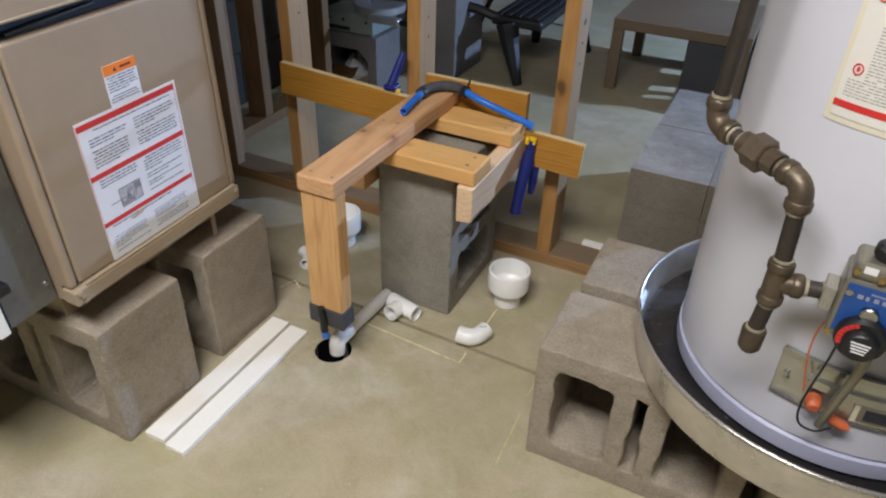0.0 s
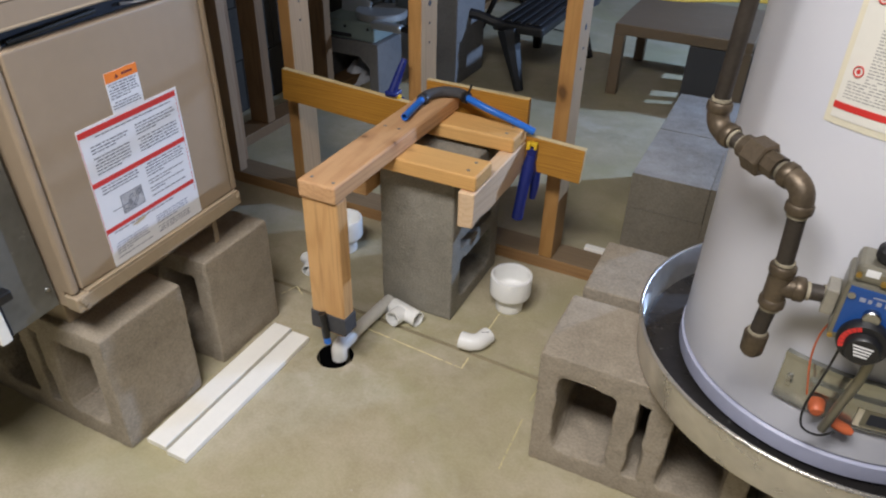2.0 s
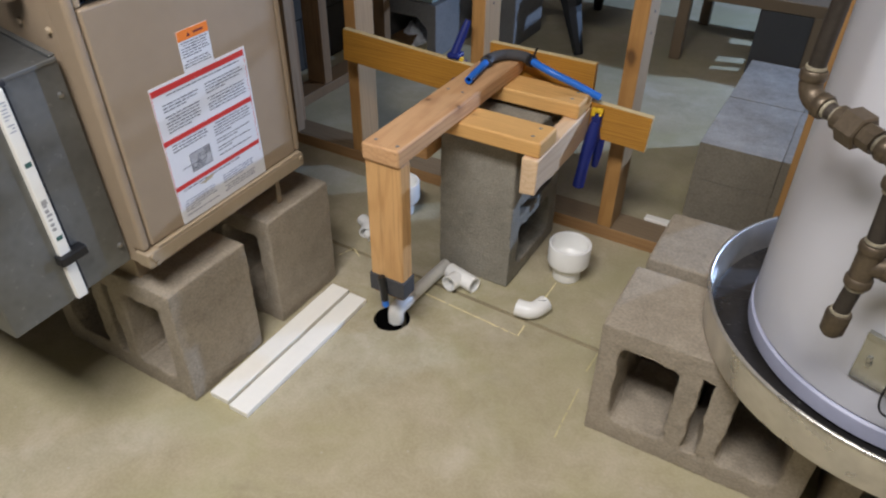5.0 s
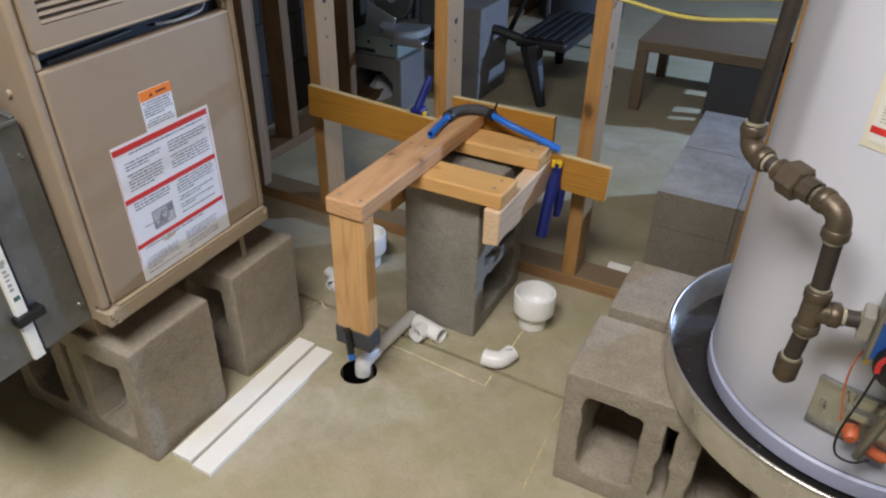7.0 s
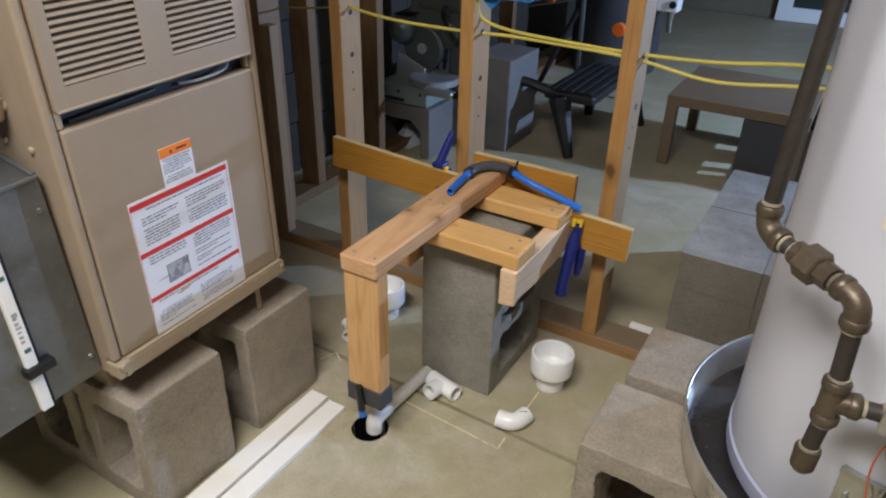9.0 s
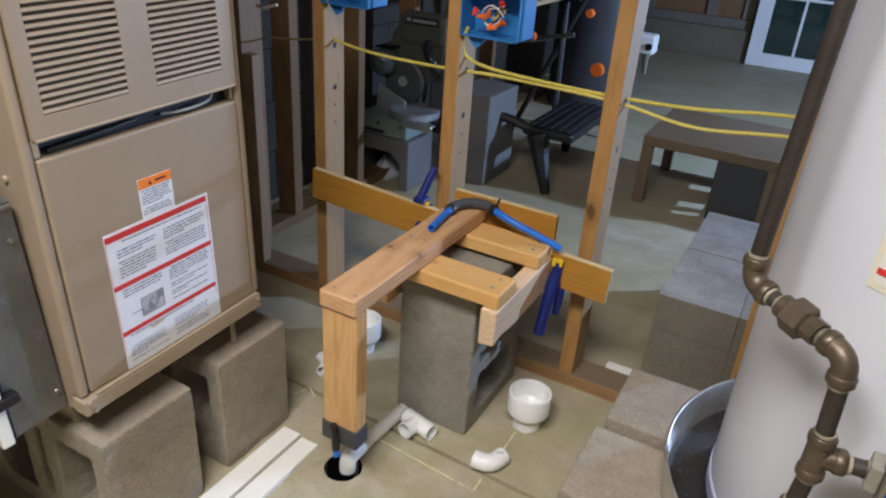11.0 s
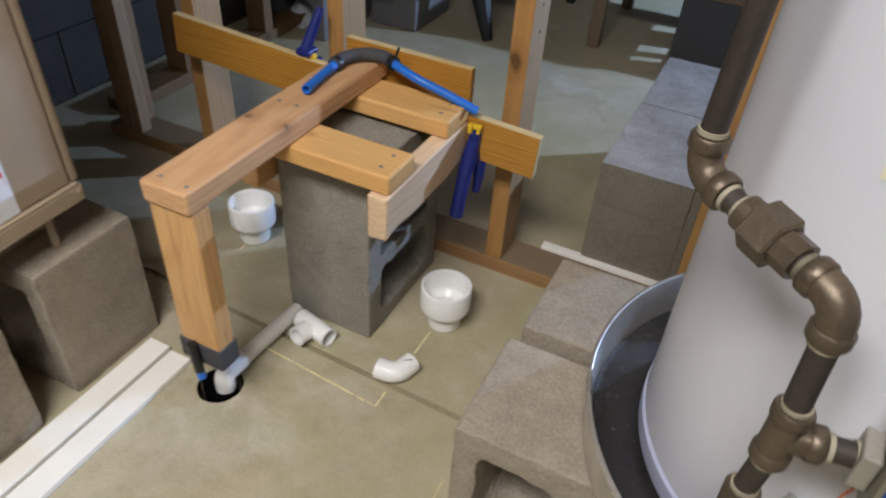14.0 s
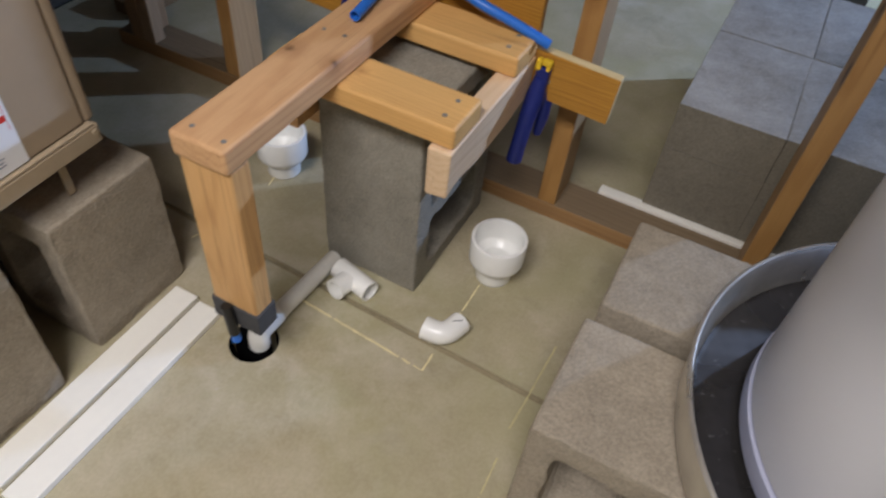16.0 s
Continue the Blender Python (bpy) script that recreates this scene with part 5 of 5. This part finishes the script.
# ---- electrical boxes and cables ----
def elec_box(x0, z0, label, nuts):
    w, hgt, d = 0.150, 0.104, 0.078
    z0 -= 0.011
    y0 = SY0 - 0.012
    t = thing("electrical_box", (x0, y0, z0), label, "electrical box", "electrical boxes")
    bm = bmesh.new()
    th = 0.003
    for b in ((x0, x0 + th, y0, y0 + d, z0, z0 + hgt), (x0 + w - th, x0 + w, y0, y0 + d, z0, z0 + hgt), (x0, x0 + w, y0, y0 + d, z0, z0 + th), (x0, x0 + w, y0, y0 + d, z0 + hgt - th, z0 + hgt), (x0, x0 + w, y0 + d - th, y0 + d, z0, z0 + hgt)):
        box(*b, 0, 1, bm)
    shell = part("shell", bm, BOXBLUE, t, "blue plastic box open to the front")
    for b in ((x0 + w, x0 + w + 0.006, y0 + 0.012, y0 + d, z0 + 0.004, z0 + hgt - 0.004),):
        part("side_flange", box(*b, 0.002), BOXBLUE, shell)
    for zc, up in ((z0 + hgt + 0.0005, 1), (z0 - 0.0005, -1)):
        ear = bmesh.new()
        fr, bk = [[ear.verts.new((x0 + 0.036 + a, y, zc + up * c)) for a, c in ((-0.027, 0), (0.027, 0), (0.004, 0.026), (-0.004, 0.026))] for y in (y0 + 0.02, y0 + 0.032)]
        ear.faces.new(fr)
        ear.faces.new(bk)
        for k in range(4):
            ear.faces.new((fr[k], fr[(k + 1) % 4], bk[(k + 1) % 4], bk[k]))
        part("nail_ear", ear, BOXBLUE, shell)
    r = random.Random(nuts)
    for k in range(5):
        cx, cz = x0 + w * (0.50 + 0.02 * k), z0 + hgt * (0.46 + 0.02 * k)
        pts = [(cx + (0.026 - 0.003 * k) * math.cos(a) + r.uniform(-0.004, 0.004), y0 + 0.016 + 0.006 * k, cz + (0.023 - 0.003 * k) * math.sin(a + 0.5 * k) + r.uniform(-0.004, 0.004)) for a in (2 * math.pi * i / 9 for i in range(9))]
        part("wire", tube(curve_points(pts, 4), 0.0017, 6), [CABLEW, CABLEW, BLACKP, YELLOW, BLACKP][k], t, "", True)
    for k in range(nuts):
        px, pz = x0 + w * r.uniform(0.15, 0.9), z0 + hgt * r.uniform(0.2, 0.8)
        part("wire_nut", tube([(px, y0 + 0.012, pz), (px + r.uniform(-0.01, 0.01), y0 - 0.008 + 0.01, pz + r.uniform(-0.012, 0.012)), (px + r.uniform(-0.026, 0.026), y0 + 0.006, pz + r.uniform(-0.01, 0.01))], 0.006, 8, radii=[0.007, 0.006, 0.003]), YELLOW if nuts == 3 and not k else (REDNUT if k % 3 == 1 else ORNUT), t, "wire connector", True)
    return t


elec_box(-1.214, 0.902, "blue double-gang electrical box on a stud with a yellow connector", 3)
elec_box(-0.804, 0.880, "blue double-gang electrical box on a stud with orange connectors", 6)


def cable(points, label, mat=CABLE, r=0.0042):
    bm = tube(curve_points(points, 8), r, 8)
    for v in bm.verts:
        v.co.z = max(v.co.z, 0.003)
    return solo("cable", bm, mat, label, "cable", "cables", smooth=True)


YC = SY0 + 0.045
cable([(-1.20, YC - 0.04, 0.905), (-1.222, YC - 0.03, 0.86), (-1.235, YC - 0.01, 0.81), (-1.19, YC, 0.785), (-1.06, YC, 0.772), (-0.90, YC, 0.770), (-0.82, YC, 0.772)], "yellow sheathed cable run through drilled studs")
cable([(-0.79, YC - 0.04, 0.885), (-0.806, YC - 0.03, 0.85), (-0.802, YC - 0.01, 0.81), (-0.74, YC, 0.79), (-0.60, YC, 0.782), (-0.43, YC + 0.004, 0.778), (-0.25, YC, 0.785), (-0.02, YC, 0.808), (0.35, YC, 0.80)], "yellow sheathed cable run through drilled studs")
cable([(-0.82, YC, 0.772), (-0.70, YC + 0.006, 0.774), (-0.43, YC, 0.768), (-0.24, YC, 0.745), (-0.02, YC, 0.766), (0.35, YC, 0.77)], "yellow sheathed cable run through drilled studs")
cable([(-0.745, YC, 1.075), (-0.60, YC, 1.07), (-0.43, YC, 1.063), (-0.2, YC, 1.056), (0.0, YC, 1.05), (0.35, YC, 1.06)], "yellow sheathed cable high between studs")
cable([(-0.70, YC - 0.03, 0.975), (-0.72, YC - 0.03, 1.03), (-0.745, YC - 0.02, 1.075), (-0.75, YC - 0.03, 1.3), (-0.75, YC - 0.02, 1.8)], "yellow cable dropping into a blue box")
cable([(-0.67, YC - 0.03, 0.975), (-0.665, YC - 0.03, 1.08), (-0.69, YC - 0.02, 1.3), (-0.70, YC - 0.02, 1.8)], "yellow cable dropping into a blue box")
cable([(-1.11, YC - 0.03, 0.995), (-1.12, YC - 0.03, 1.05), (-1.13, YC - 0.02, 1.3), (-1.13, YC - 0.02, 1.8)], "yellow cable dropping into a blue box")
cable([(-1.09, YC - 0.03, 0.995), (-1.10, YC - 0.02, 1.06), (-1.13, YC - 0.01, 1.3), (-1.15, YC - 0.02, 1.8)], "yellow cable dropping into a blue box")
cable([(-1.07, YC + 0.03, 0.985), (-1.06, YC + 0.11, 0.995), (-1.04, YC + 0.11, 1.01), (-1.022, YC + 0.11, 1.05), (-1.02, YC + 0.11, 1.3)], "thin yellow cable looping from a blue box", OLDCABLE, 0.003)
cable([(-1.70, 1.74, 0.757), (-1.616, 1.70, 0.751), (-1.498, 1.70, 0.747), (-1.40, 1.69, 0.757), (-1.25, YC, 0.785)], "thin dull cable by the stud", OLDCABLE, 0.0028)
cable([(-1.66, 1.70, 0.79), (-1.596, 1.70, 0.806), (-1.466, 1.70, 0.843)], "pale cable end by the stud", CABLEW, 0.0045)
cable([(-1.68, 1.71, 0.90), (-1.639, 1.70, 0.922), (-1.57, 1.695, 0.955), (-1.50, 1.70, 1.01), (-1.44, 1.71, 1.10), (-1.42, 1.71, 1.4)], "slack yellow-grey cable by the foundation wall", OLDCABLE, 0.008)
cable([(-1.66, 1.69, 0.925), (-1.60, 1.68, 0.955), (-1.53, 1.68, 1.02), (-1.50, 1.69, 1.1), (-1.49, 1.70, 1.4)], "slack yellow cable by the foundation wall", CABLE, 0.004)

def outlet(y0, y1, z0, z1):
    """A single-gang box nailed to the side of an old stud, with a white device in it."""
    t = thing("outlet_box", (-1.70, y0, z0), "small blue outlet box with a white device on an old stud", "electrical box", "outlet boxes")
    part("shell", box(-1.735, -1.680, y0, y1, z0, z1, 0.004), BOXBLUE, t)
    ym = (y0 + y1) / 2
    part("device", box(-1.6795, -1.674, ym - 0.017, ym + 0.017, z0 + 0.012, z1 - 0.012, 0.003), WHITEP, t, "white wiring device")
    for z in (z0 + 0.03, z1 - 0.045):
        part("slot", box(-1.674, -1.6735, ym - 0.010, ym + 0.010, z, z + 0.014), INK, t)


outlet(1.9935, 2.060, 0.868, 0.985)
outlet(2.3935, 2.462, 0.892, 1.010)

# ---- far room things ----
# saw on its stand
def arch_bm(x0, x1, y0, y1, h):
    """A cast block open in front: two legs and a top, with sloped inner corners."""
    w, c, z = 0.045, 0.045, h - 0.062
    outline = [(x0, 0), (x0 + w, 0), (x0 + w, z - c), (x0 + w + c, z), (x1 - w - c, z), (x1 - w, z - c), (x1 - w, 0), (x1, 0), (x1, h), (x0, h)]
    bm = bmesh.new()
    rows = [[bm.verts.new((x, y, q)) for x, q in outline] for y in (y0, y1)]
    for k in range(10):
        bm.faces.new((rows[0][k], rows[0][(k + 1) % 10], rows[1][(k + 1) % 10], rows[1][k]))
    bm.faces.new(rows[0])
    bm.faces.new(rows[1])
    bmesh.ops.recalc_face_normals(bm, faces=bm.faces)
    bmesh.ops.bevel(bm, geom=list(bm.edges), offset=0.004, segments=2, affect="EDGES", profile=0.5)
    return worn(bm, 0.0018, 0.03)


solo("concrete_block", arch_bm(-1.80, -1.47, 2.47, 2.79, 0.2205), FARB, "grey open-fronted concrete block carrying the mitre saw", "concrete block", "far blocks")
solo("concrete_block", worn(box(-1.435, -1.24, 2.74, 3.035, 0.0, 0.40, 0.005, 2), 0.0018, 0.03), FARB, "grey concrete block standing on end beside the saw", "concrete block", "far blocks")

rag = bmesh.new()
for k in range(13):
    for q in range(13):
        u, v = k / 12 - 0.5, q / 12 - 0.5
        h = 0.004 + 0.095 * max(0, 1 - 5.2 * (u * u + v * v)) * (0.6 + 0.8 * abs(noise.noise(Vector((u * 7, v * 7, 3)))))
        rag.verts.new((-1.668 + 0.14 * u + 0.02 * v + 0.012 * noise.noise(Vector((u * 4, v * 4, 0))), 2.63 + 0.20 * v, h))
rag.verts.ensure_lookup_table()
for k in range(12):
    for q in range(12):
        i = 13 * k + q
        rag.faces.new([rag.verts[i], rag.verts[i + 13], rag.verts[i + 14], rag.verts[i + 1]])
cloth = solo("rag", rag, plain("pale_cloth", (0.66, 0.68, 0.72), 0.9, vary=0.25, scale=14), "crumpled pale cloth under the saw's block", "rag", smooth=True)
cloth.modifiers.new("thickness", "SOLIDIFY").thickness = 0.003

saw = thing("mitre_saw", (-1.6, 2.62, 0.221), "dark olive mitre saw standing on a concrete block", "mitre saw")
bm = bmesh.new()
box(-1.745, -1.49, 2.48, 2.70, 0.2215, 0.30, 0.008, 2, bm)
part("base", bm, SAWB, saw, "pale grey-green cast base")
part("base_slot", box(-1.72, -1.60, 2.478, 2.4795, 0.232, 0.247), DARKGAP, saw)
for x in (-1.70, -1.63, -1.52):
    part("bolt", tube([(x, 2.481, 0.275), (x, 2.476, 0.275)], 0.006, 8), DARKGAP, saw)
fence = box(-1.725, -1.585, 2.60, 2.612, 0.30, 0.405, 0.003)
for v in fence.verts:  # the fence drops off to one side
    if v.co.z > 0.39:
        v.co.z -= 0.055 * (v.co.x + 1.725) / 0.14
        v.co.x += 0.012
part("fence", fence, SAWL, saw, "pale cast fence")
part("turntable", lathe([(0, 0.30), (0.104, 0.30), (0.108, 0.304), (0.108, 0.326), (0.104, 0.330), (0, 0.330)], (-1.525, 2.60, 0), 36), SAWL, saw, "", True)
part("mitre_arm", box(-1.50, -1.36, 2.46, 2.50, 0.285, 0.315, 0.008), SAWL, saw)
part("mitre_handle", tube([(-1.36, 2.48, 0.30), (-1.25, 2.475, 0.30)], 0.014, 12, radii=[0.012, 0.016]), BLACKP, saw, "black mitre handle", True)
part("blade_guard", tube([(-1.56, 2.655, 0.555), (-1.56, 2.66, 0.555), (-1.56, 2.715, 0.555), (-1.56, 2.72, 0.555)], 0.14, 40, radii=[0.125, 0.135, 0.135, 0.125]), SAWG, saw, "round dark olive blade guard")
guard = part("guard_cover", box(-1.655, -1.415, 2.645, 2.72, 0.575, 0.715, 0.03, 3), SAWG, saw)
part("badge", box(-1.615, -1.455, 2.641, 2.6445, 0.668, 0.698, 0.001, 1), BLACKP, guard, "black maker plate")
part("badge_print", box(-1.575, -1.465, 2.6395, 2.641, 0.677, 0.689), SAWL, guard)
part("badge_print", box(-1.608, -1.585, 2.6395, 2.641, 0.677, 0.691), SAWL, guard)
motor = part("motor", tube([(-1.715, 2.72, 0.50), (-1.70, 2.66, 0.50), (-1.69, 2.60, 0.50), (-1.685, 2.575, 0.50), (-1.68, 2.56, 0.50)], 0.07, 20, radii=[0.068, 0.068, 0.062, 0.05, 0.02]), SAWD, saw, "dark motor housing")
for k in range(5):
    part("vent_slot", box(-1.725, -1.64, 2.585 + 0.022 * k, 2.592 + 0.022 * k, 0.562, 0.5665), PITCH, motor)
part("lower_guard", tube([(-1.60, 2.62, 0.43), (-1.60, 2.625, 0.43), (-1.60, 2.645, 0.43), (-1.60, 2.65, 0.43)], 0.10, 32, radii=[0.085, 0.095, 0.095, 0.085]), SAWD, saw, "dark lower guard")
part("hub", tube([(-1.60, 2.62, 0.43), (-1.60, 2.612, 0.43)], 0.022, 12), SAWL, saw)
part("grip", tube(curve_points([(-1.50, 2.64, 0.60), (-1.47, 2.58, 0.585), (-1.43, 2.56, 0.55), (-1.42, 2.58, 0.51)]), 0.016, 10), BLACKP, saw, "black saw grip", True)
part("pivot_arm", box(-1.50, -1.40, 2.66, 2.76, 0.30, 0.58, 0.02), SAWD, saw)

# black folding bench
bench = thing("work_bench", (-1.1, 3.0, 0), "black slatted folding bench with splayed legs", "bench")
part("top_frame", box(-1.13, -0.90, 2.86, 3.42, 0.235, 0.275, 0.012), BLACKP, bench)
for k in range(5):
    part("slat", box(-1.115 + 0.042 * k, -1.088 + 0.042 * k, 2.88, 3.40, 0.275, 0.285, 0.004), BLACKP, bench)
for x, y, fx, fy in ((-1.06, 2.88, -0.975, 2.835), (-1.10, 3.40, -1.12, 3.46), (-0.92, 3.40, -0.84, 3.44)):
    part("leg", tube([(x, y, 0.245), (x + (fx - x) * 0.3, y + (fy - y) * 0.3, 0.16), (fx, fy, 0.0)], 0.03, 8, radii=[0.054, 0.040, 0.021]), BLACKP, bench, "tapered black leg")
part("arm", tube([(-1.06, 2.885, 0.25), (-1.2, 2.88, 0.285), (-1.36, 2.87, 0.30)], 0.022, 8), BLACKP, bench)
part("brace", tube([(-1.15, 3.3, 0.25), (-1.18, 3.36, 0.6), (-1.20, 3.4, 0.83)], 0.016, 8), BLACKP, bench)
part("brace", tube([(-1.42, 3.36, 0.02), (-1.22, 3.40, 0.5), (-1.08, 3.42, 0.83)], 0.014, 8), BLACKP, bench)
part("bar", tube([(-1.45, 3.35, 0.52), (-1.12, 3.35, 0.60)], 0.012, 8), STEEL, bench)
for p, q in (((-0.935, 3.22, 0.490), 0.030), ((-1.0, 3.2, 0.728), 0.018), ((-1.257, 3.2, 0.594), 0.019)):
    part("end_cap", tube([p, (p[0] - 0.004, p[1] - 0.004, p[2]), (p[0] - 0.006, p[1] - 0.03, p[2]), (p[0] - 0.006, p[1] - 0.034, p[2])], q, 20, radii=[q * 0.9, q, q, q * 0.85]), ORNUT, bench, "orange plastic knob")
part("bench_top", box(-1.42, -1.10, 2.64, 3.49, 0.782, 0.80, 0.003), plain("ply_top", (0.36, 0.25, 0.14), 0.6, vary=0.15, scale=8), bench, "plywood bench top")
for y in (2.80, 3.36):
    part("top_rail", box(-1.40, -1.12, y, y + 0.035, 0.745, 0.7815, 0.004), BLACKP, bench)
bin_ob = thing("storage_bin", (-1.28, 3.15, 0.8005), "blue plastic storage bin on a bench top", "storage bin")
tub = bmesh.new()
box(-1.40, -1.145, 2.995, 3.315, 0.8005, 1.05, 0.015, 3, tub)
tub_ob = part("tub", tub, BINBLUE, bin_ob)
part("rib", box(-1.1449, -1.137, 3.02, 3.05, 0.82, 1.03, 0.003), BINBLUE, tub_ob)
part("rib", box(-1.1449, -1.137, 3.26, 3.29, 0.82, 1.03, 0.003), BINBLUE, tub_ob)
part("handle", tube([(-1.139, 3.10, 0.885), (-1.125, 3.11, 0.885), (-1.125, 3.20, 0.885), (-1.139, 3.21, 0.885)], 0.008, 8), WHITEP, tub_ob, "white bin handle")
part("lid", box(-1.41, -1.135, 2.985, 3.325, 1.0505, 1.075, 0.006), BINBLUE, bin_ob)
carton = thing("carton", (-1.26, 3.40, 0.8005), "white carton on a bench top", "box")
part("body", box(-1.39, -1.13, 3.335, 3.485, 0.8005, 1.12, 0.002), WHITEP, carton)
part("flap", box(-1.39, -1.13, 3.335, 3.41, 1.1205, 1.124), WHITEP, carton)
coil = thing("cable_coil", (-1.25, 2.87, 0.8005), "coil of grey and white cable on a bench top", "cable coil")
for k in range(9):
    q = 0.055 + 0.006 * (k % 5)
    pts = [(-1.25 + (q + 0.012) * math.cos(a), 2.86 + 0.012 * k - 0.05 + 0.5 * q * math.sin(a), 0.8105 + 0.012 * (k % 4) + (q * 0.8) * (1 + math.sin(a + 0.2 * k))) for a in (2 * math.pi * i / 24 for i in range(25))]
    part("loop", tube(pts, 0.0065, 7), (CABLEW, TANKG, BLACKP, GREYC)[k % 4], coil, "", True)

cable([(-1.69, 3.85, 0.004), (-1.52, 3.816, 0.004), (-1.355, 3.822, 0.004), (-1.196, 3.804, 0.004), (-1.065, 3.784, 0.004), (-0.95, 3.80, 0.004)], "thin black cord on the floor behind the bench", BLACKP, 0.0035)
part("paint_spots", tube([(-0.9775, 2.8365, 0.006), (-0.985, 2.8405, 0.022), (-0.990, 2.843, 0.034)], 0.02, 8, radii=[0.0205, 0.0225, 0.0232]), plain("paint_spots", (0.13, 0.14, 0.045), 0.6, vary=0.8, scale=90), bench, "green and yellow paint spots")

# low table
TX0, TX1, TY0, TY1, TZ = -0.635, -0.085, 3.00, 3.55, 0.305
table = thing("side_table", (-0.36, 3.27, 0), "low square taupe laminate side table", "table")
part("tabletop", box(TX0, TX1, TY0, TY1, TZ - 0.045, TZ, 0.003), TABLEW, table)
for x in (TX0, TX1 - 0.045):
    for y in (TY0, TY1 - 0.045):
        part("leg", box(x, x + 0.045, y, y + 0.045, 0.0, TZ - 0.0455, 0.003), TABLEW, table)
crate = thing("storage_crate", (-0.12, 3.23, 0), "dark grey open plastic crate pushed under the table", "crate")
CX0, CX1, CY0, CY1, CH = -0.325, 0.10, 3.01, 3.50, 0.255
part("front_wall", box(CX0, CX1, CY0, CY0 + 0.008, 0.0, CH, 0.002), TANKG, crate)
part("back_wall", box(CX0, CX1, CY1 - 0.008, CY1, 0.0, CH, 0.002), TANKG, crate)
part("end_wall", box(CX1 - 0.008, CX1, CY0 + 0.0085, CY1 - 0.0085, 0.0, CH, 0.002), TANKG, crate)
part("bottom", box(CX0 + 0.0085, CX1 - 0.0085, CY0 + 0.0085, CY1 - 0.0085, 0.002, 0.008), TANKG, crate)
end = bmesh.new()
box(CX0, CX0 + 0.008, CY0 + 0.0085, CY1 - 0.0085, 0.085, CH, 0, 1, end)
box(CX0, CX0 + 0.008, CY0 + 0.0085, CY1 - 0.0085, 0.0, 0.015, 0, 1, end)
for a, b in ((CY0 + 0.0085, 3.02), (3.06, 3.11), (3.175, 3.345), (3.41, CY1 - 0.0085)):
    box(CX0, CX0 + 0.008, a, b, 0.015, 0.085, 0, 1, end)
part("end_wall", end, TANKG, crate, "end wall with low openings")

# dark tank in the far room
tank = thing("expansion_heater", (-1.36, 4.45, 0), "dark grey cylindrical tank with a white label", "water tank")
part("jacket", lathe([(0, 0.0), (0.26, 0.0), (0.265, 0.02), (0.265, 1.45), (0.25, 1.47), (0, 1.47)], (-1.34, 4.45, 0), 48), TANKG, tank, "", True)
for d0, d1, z0, z1 in ((-90, -48, 0.81, 1.3), (-34, 6, 0.52, 1.05)):
    bm = bmesh.new()
    for k in range(8):
        a, b = radians(d0 + (d1 - d0) * k / 8), radians(d0 + (d1 - d0) * (k + 1) / 8)
        f = [bm.verts.new((-1.34 + 0.267 * math.cos(t), 4.45 + 0.267 * math.sin(t), z)) for t, z in ((a, z0), (b, z0), (b, z1), (a, z1))]
        bm.faces.new(f)
    lab = part("label", bm, PAPER, tank, "white printed label")
    bm = bmesh.new()
    r = random.Random(int(-d0))
    z = z1 - 0.02
    while z > z0 + 0.03:
        d = d0 + 3
        while d < d1 - 4:
            w = r.uniform(1.5, 4)
            f = [bm.verts.new((-1.34 + 0.2685 * math.cos(radians(t)), 4.45 + 0.2685 * math.sin(radians(t)), q)) for t, q in ((d, z), (d + w, z), (d + w, z + 0.011), (d, z + 0.011))]
            bm.faces.new(f)
            d += w + 0.9
        z -= 0.026
    part("print", bm, INK, lab)
control = part("control", box(-1.085, -0.955, 4.30, 4.40, 0.385, 0.495, 0.014, 3), WHITEP, tank, "white gas control")
part("dial", tube([(-0.985, 4.30, 0.43), (-0.985, 4.285, 0.43)], 0.02, 14), BLACKP, control, "", True)
part("fitting", tube([(-1.0, 4.34, 0.385), (-1.0, 4.34, 0.33), (-0.995, 4.34, 0.27)], 0.02, 10, radii=[0.022, 0.016, 0.014]), STEEL, tank, "steel pipe fitting")

for ob in list(bpy.data.objects):
    if ob.name.split(".")[0] in ("print", "drawing"):
        ob["kind"] = "stuff"
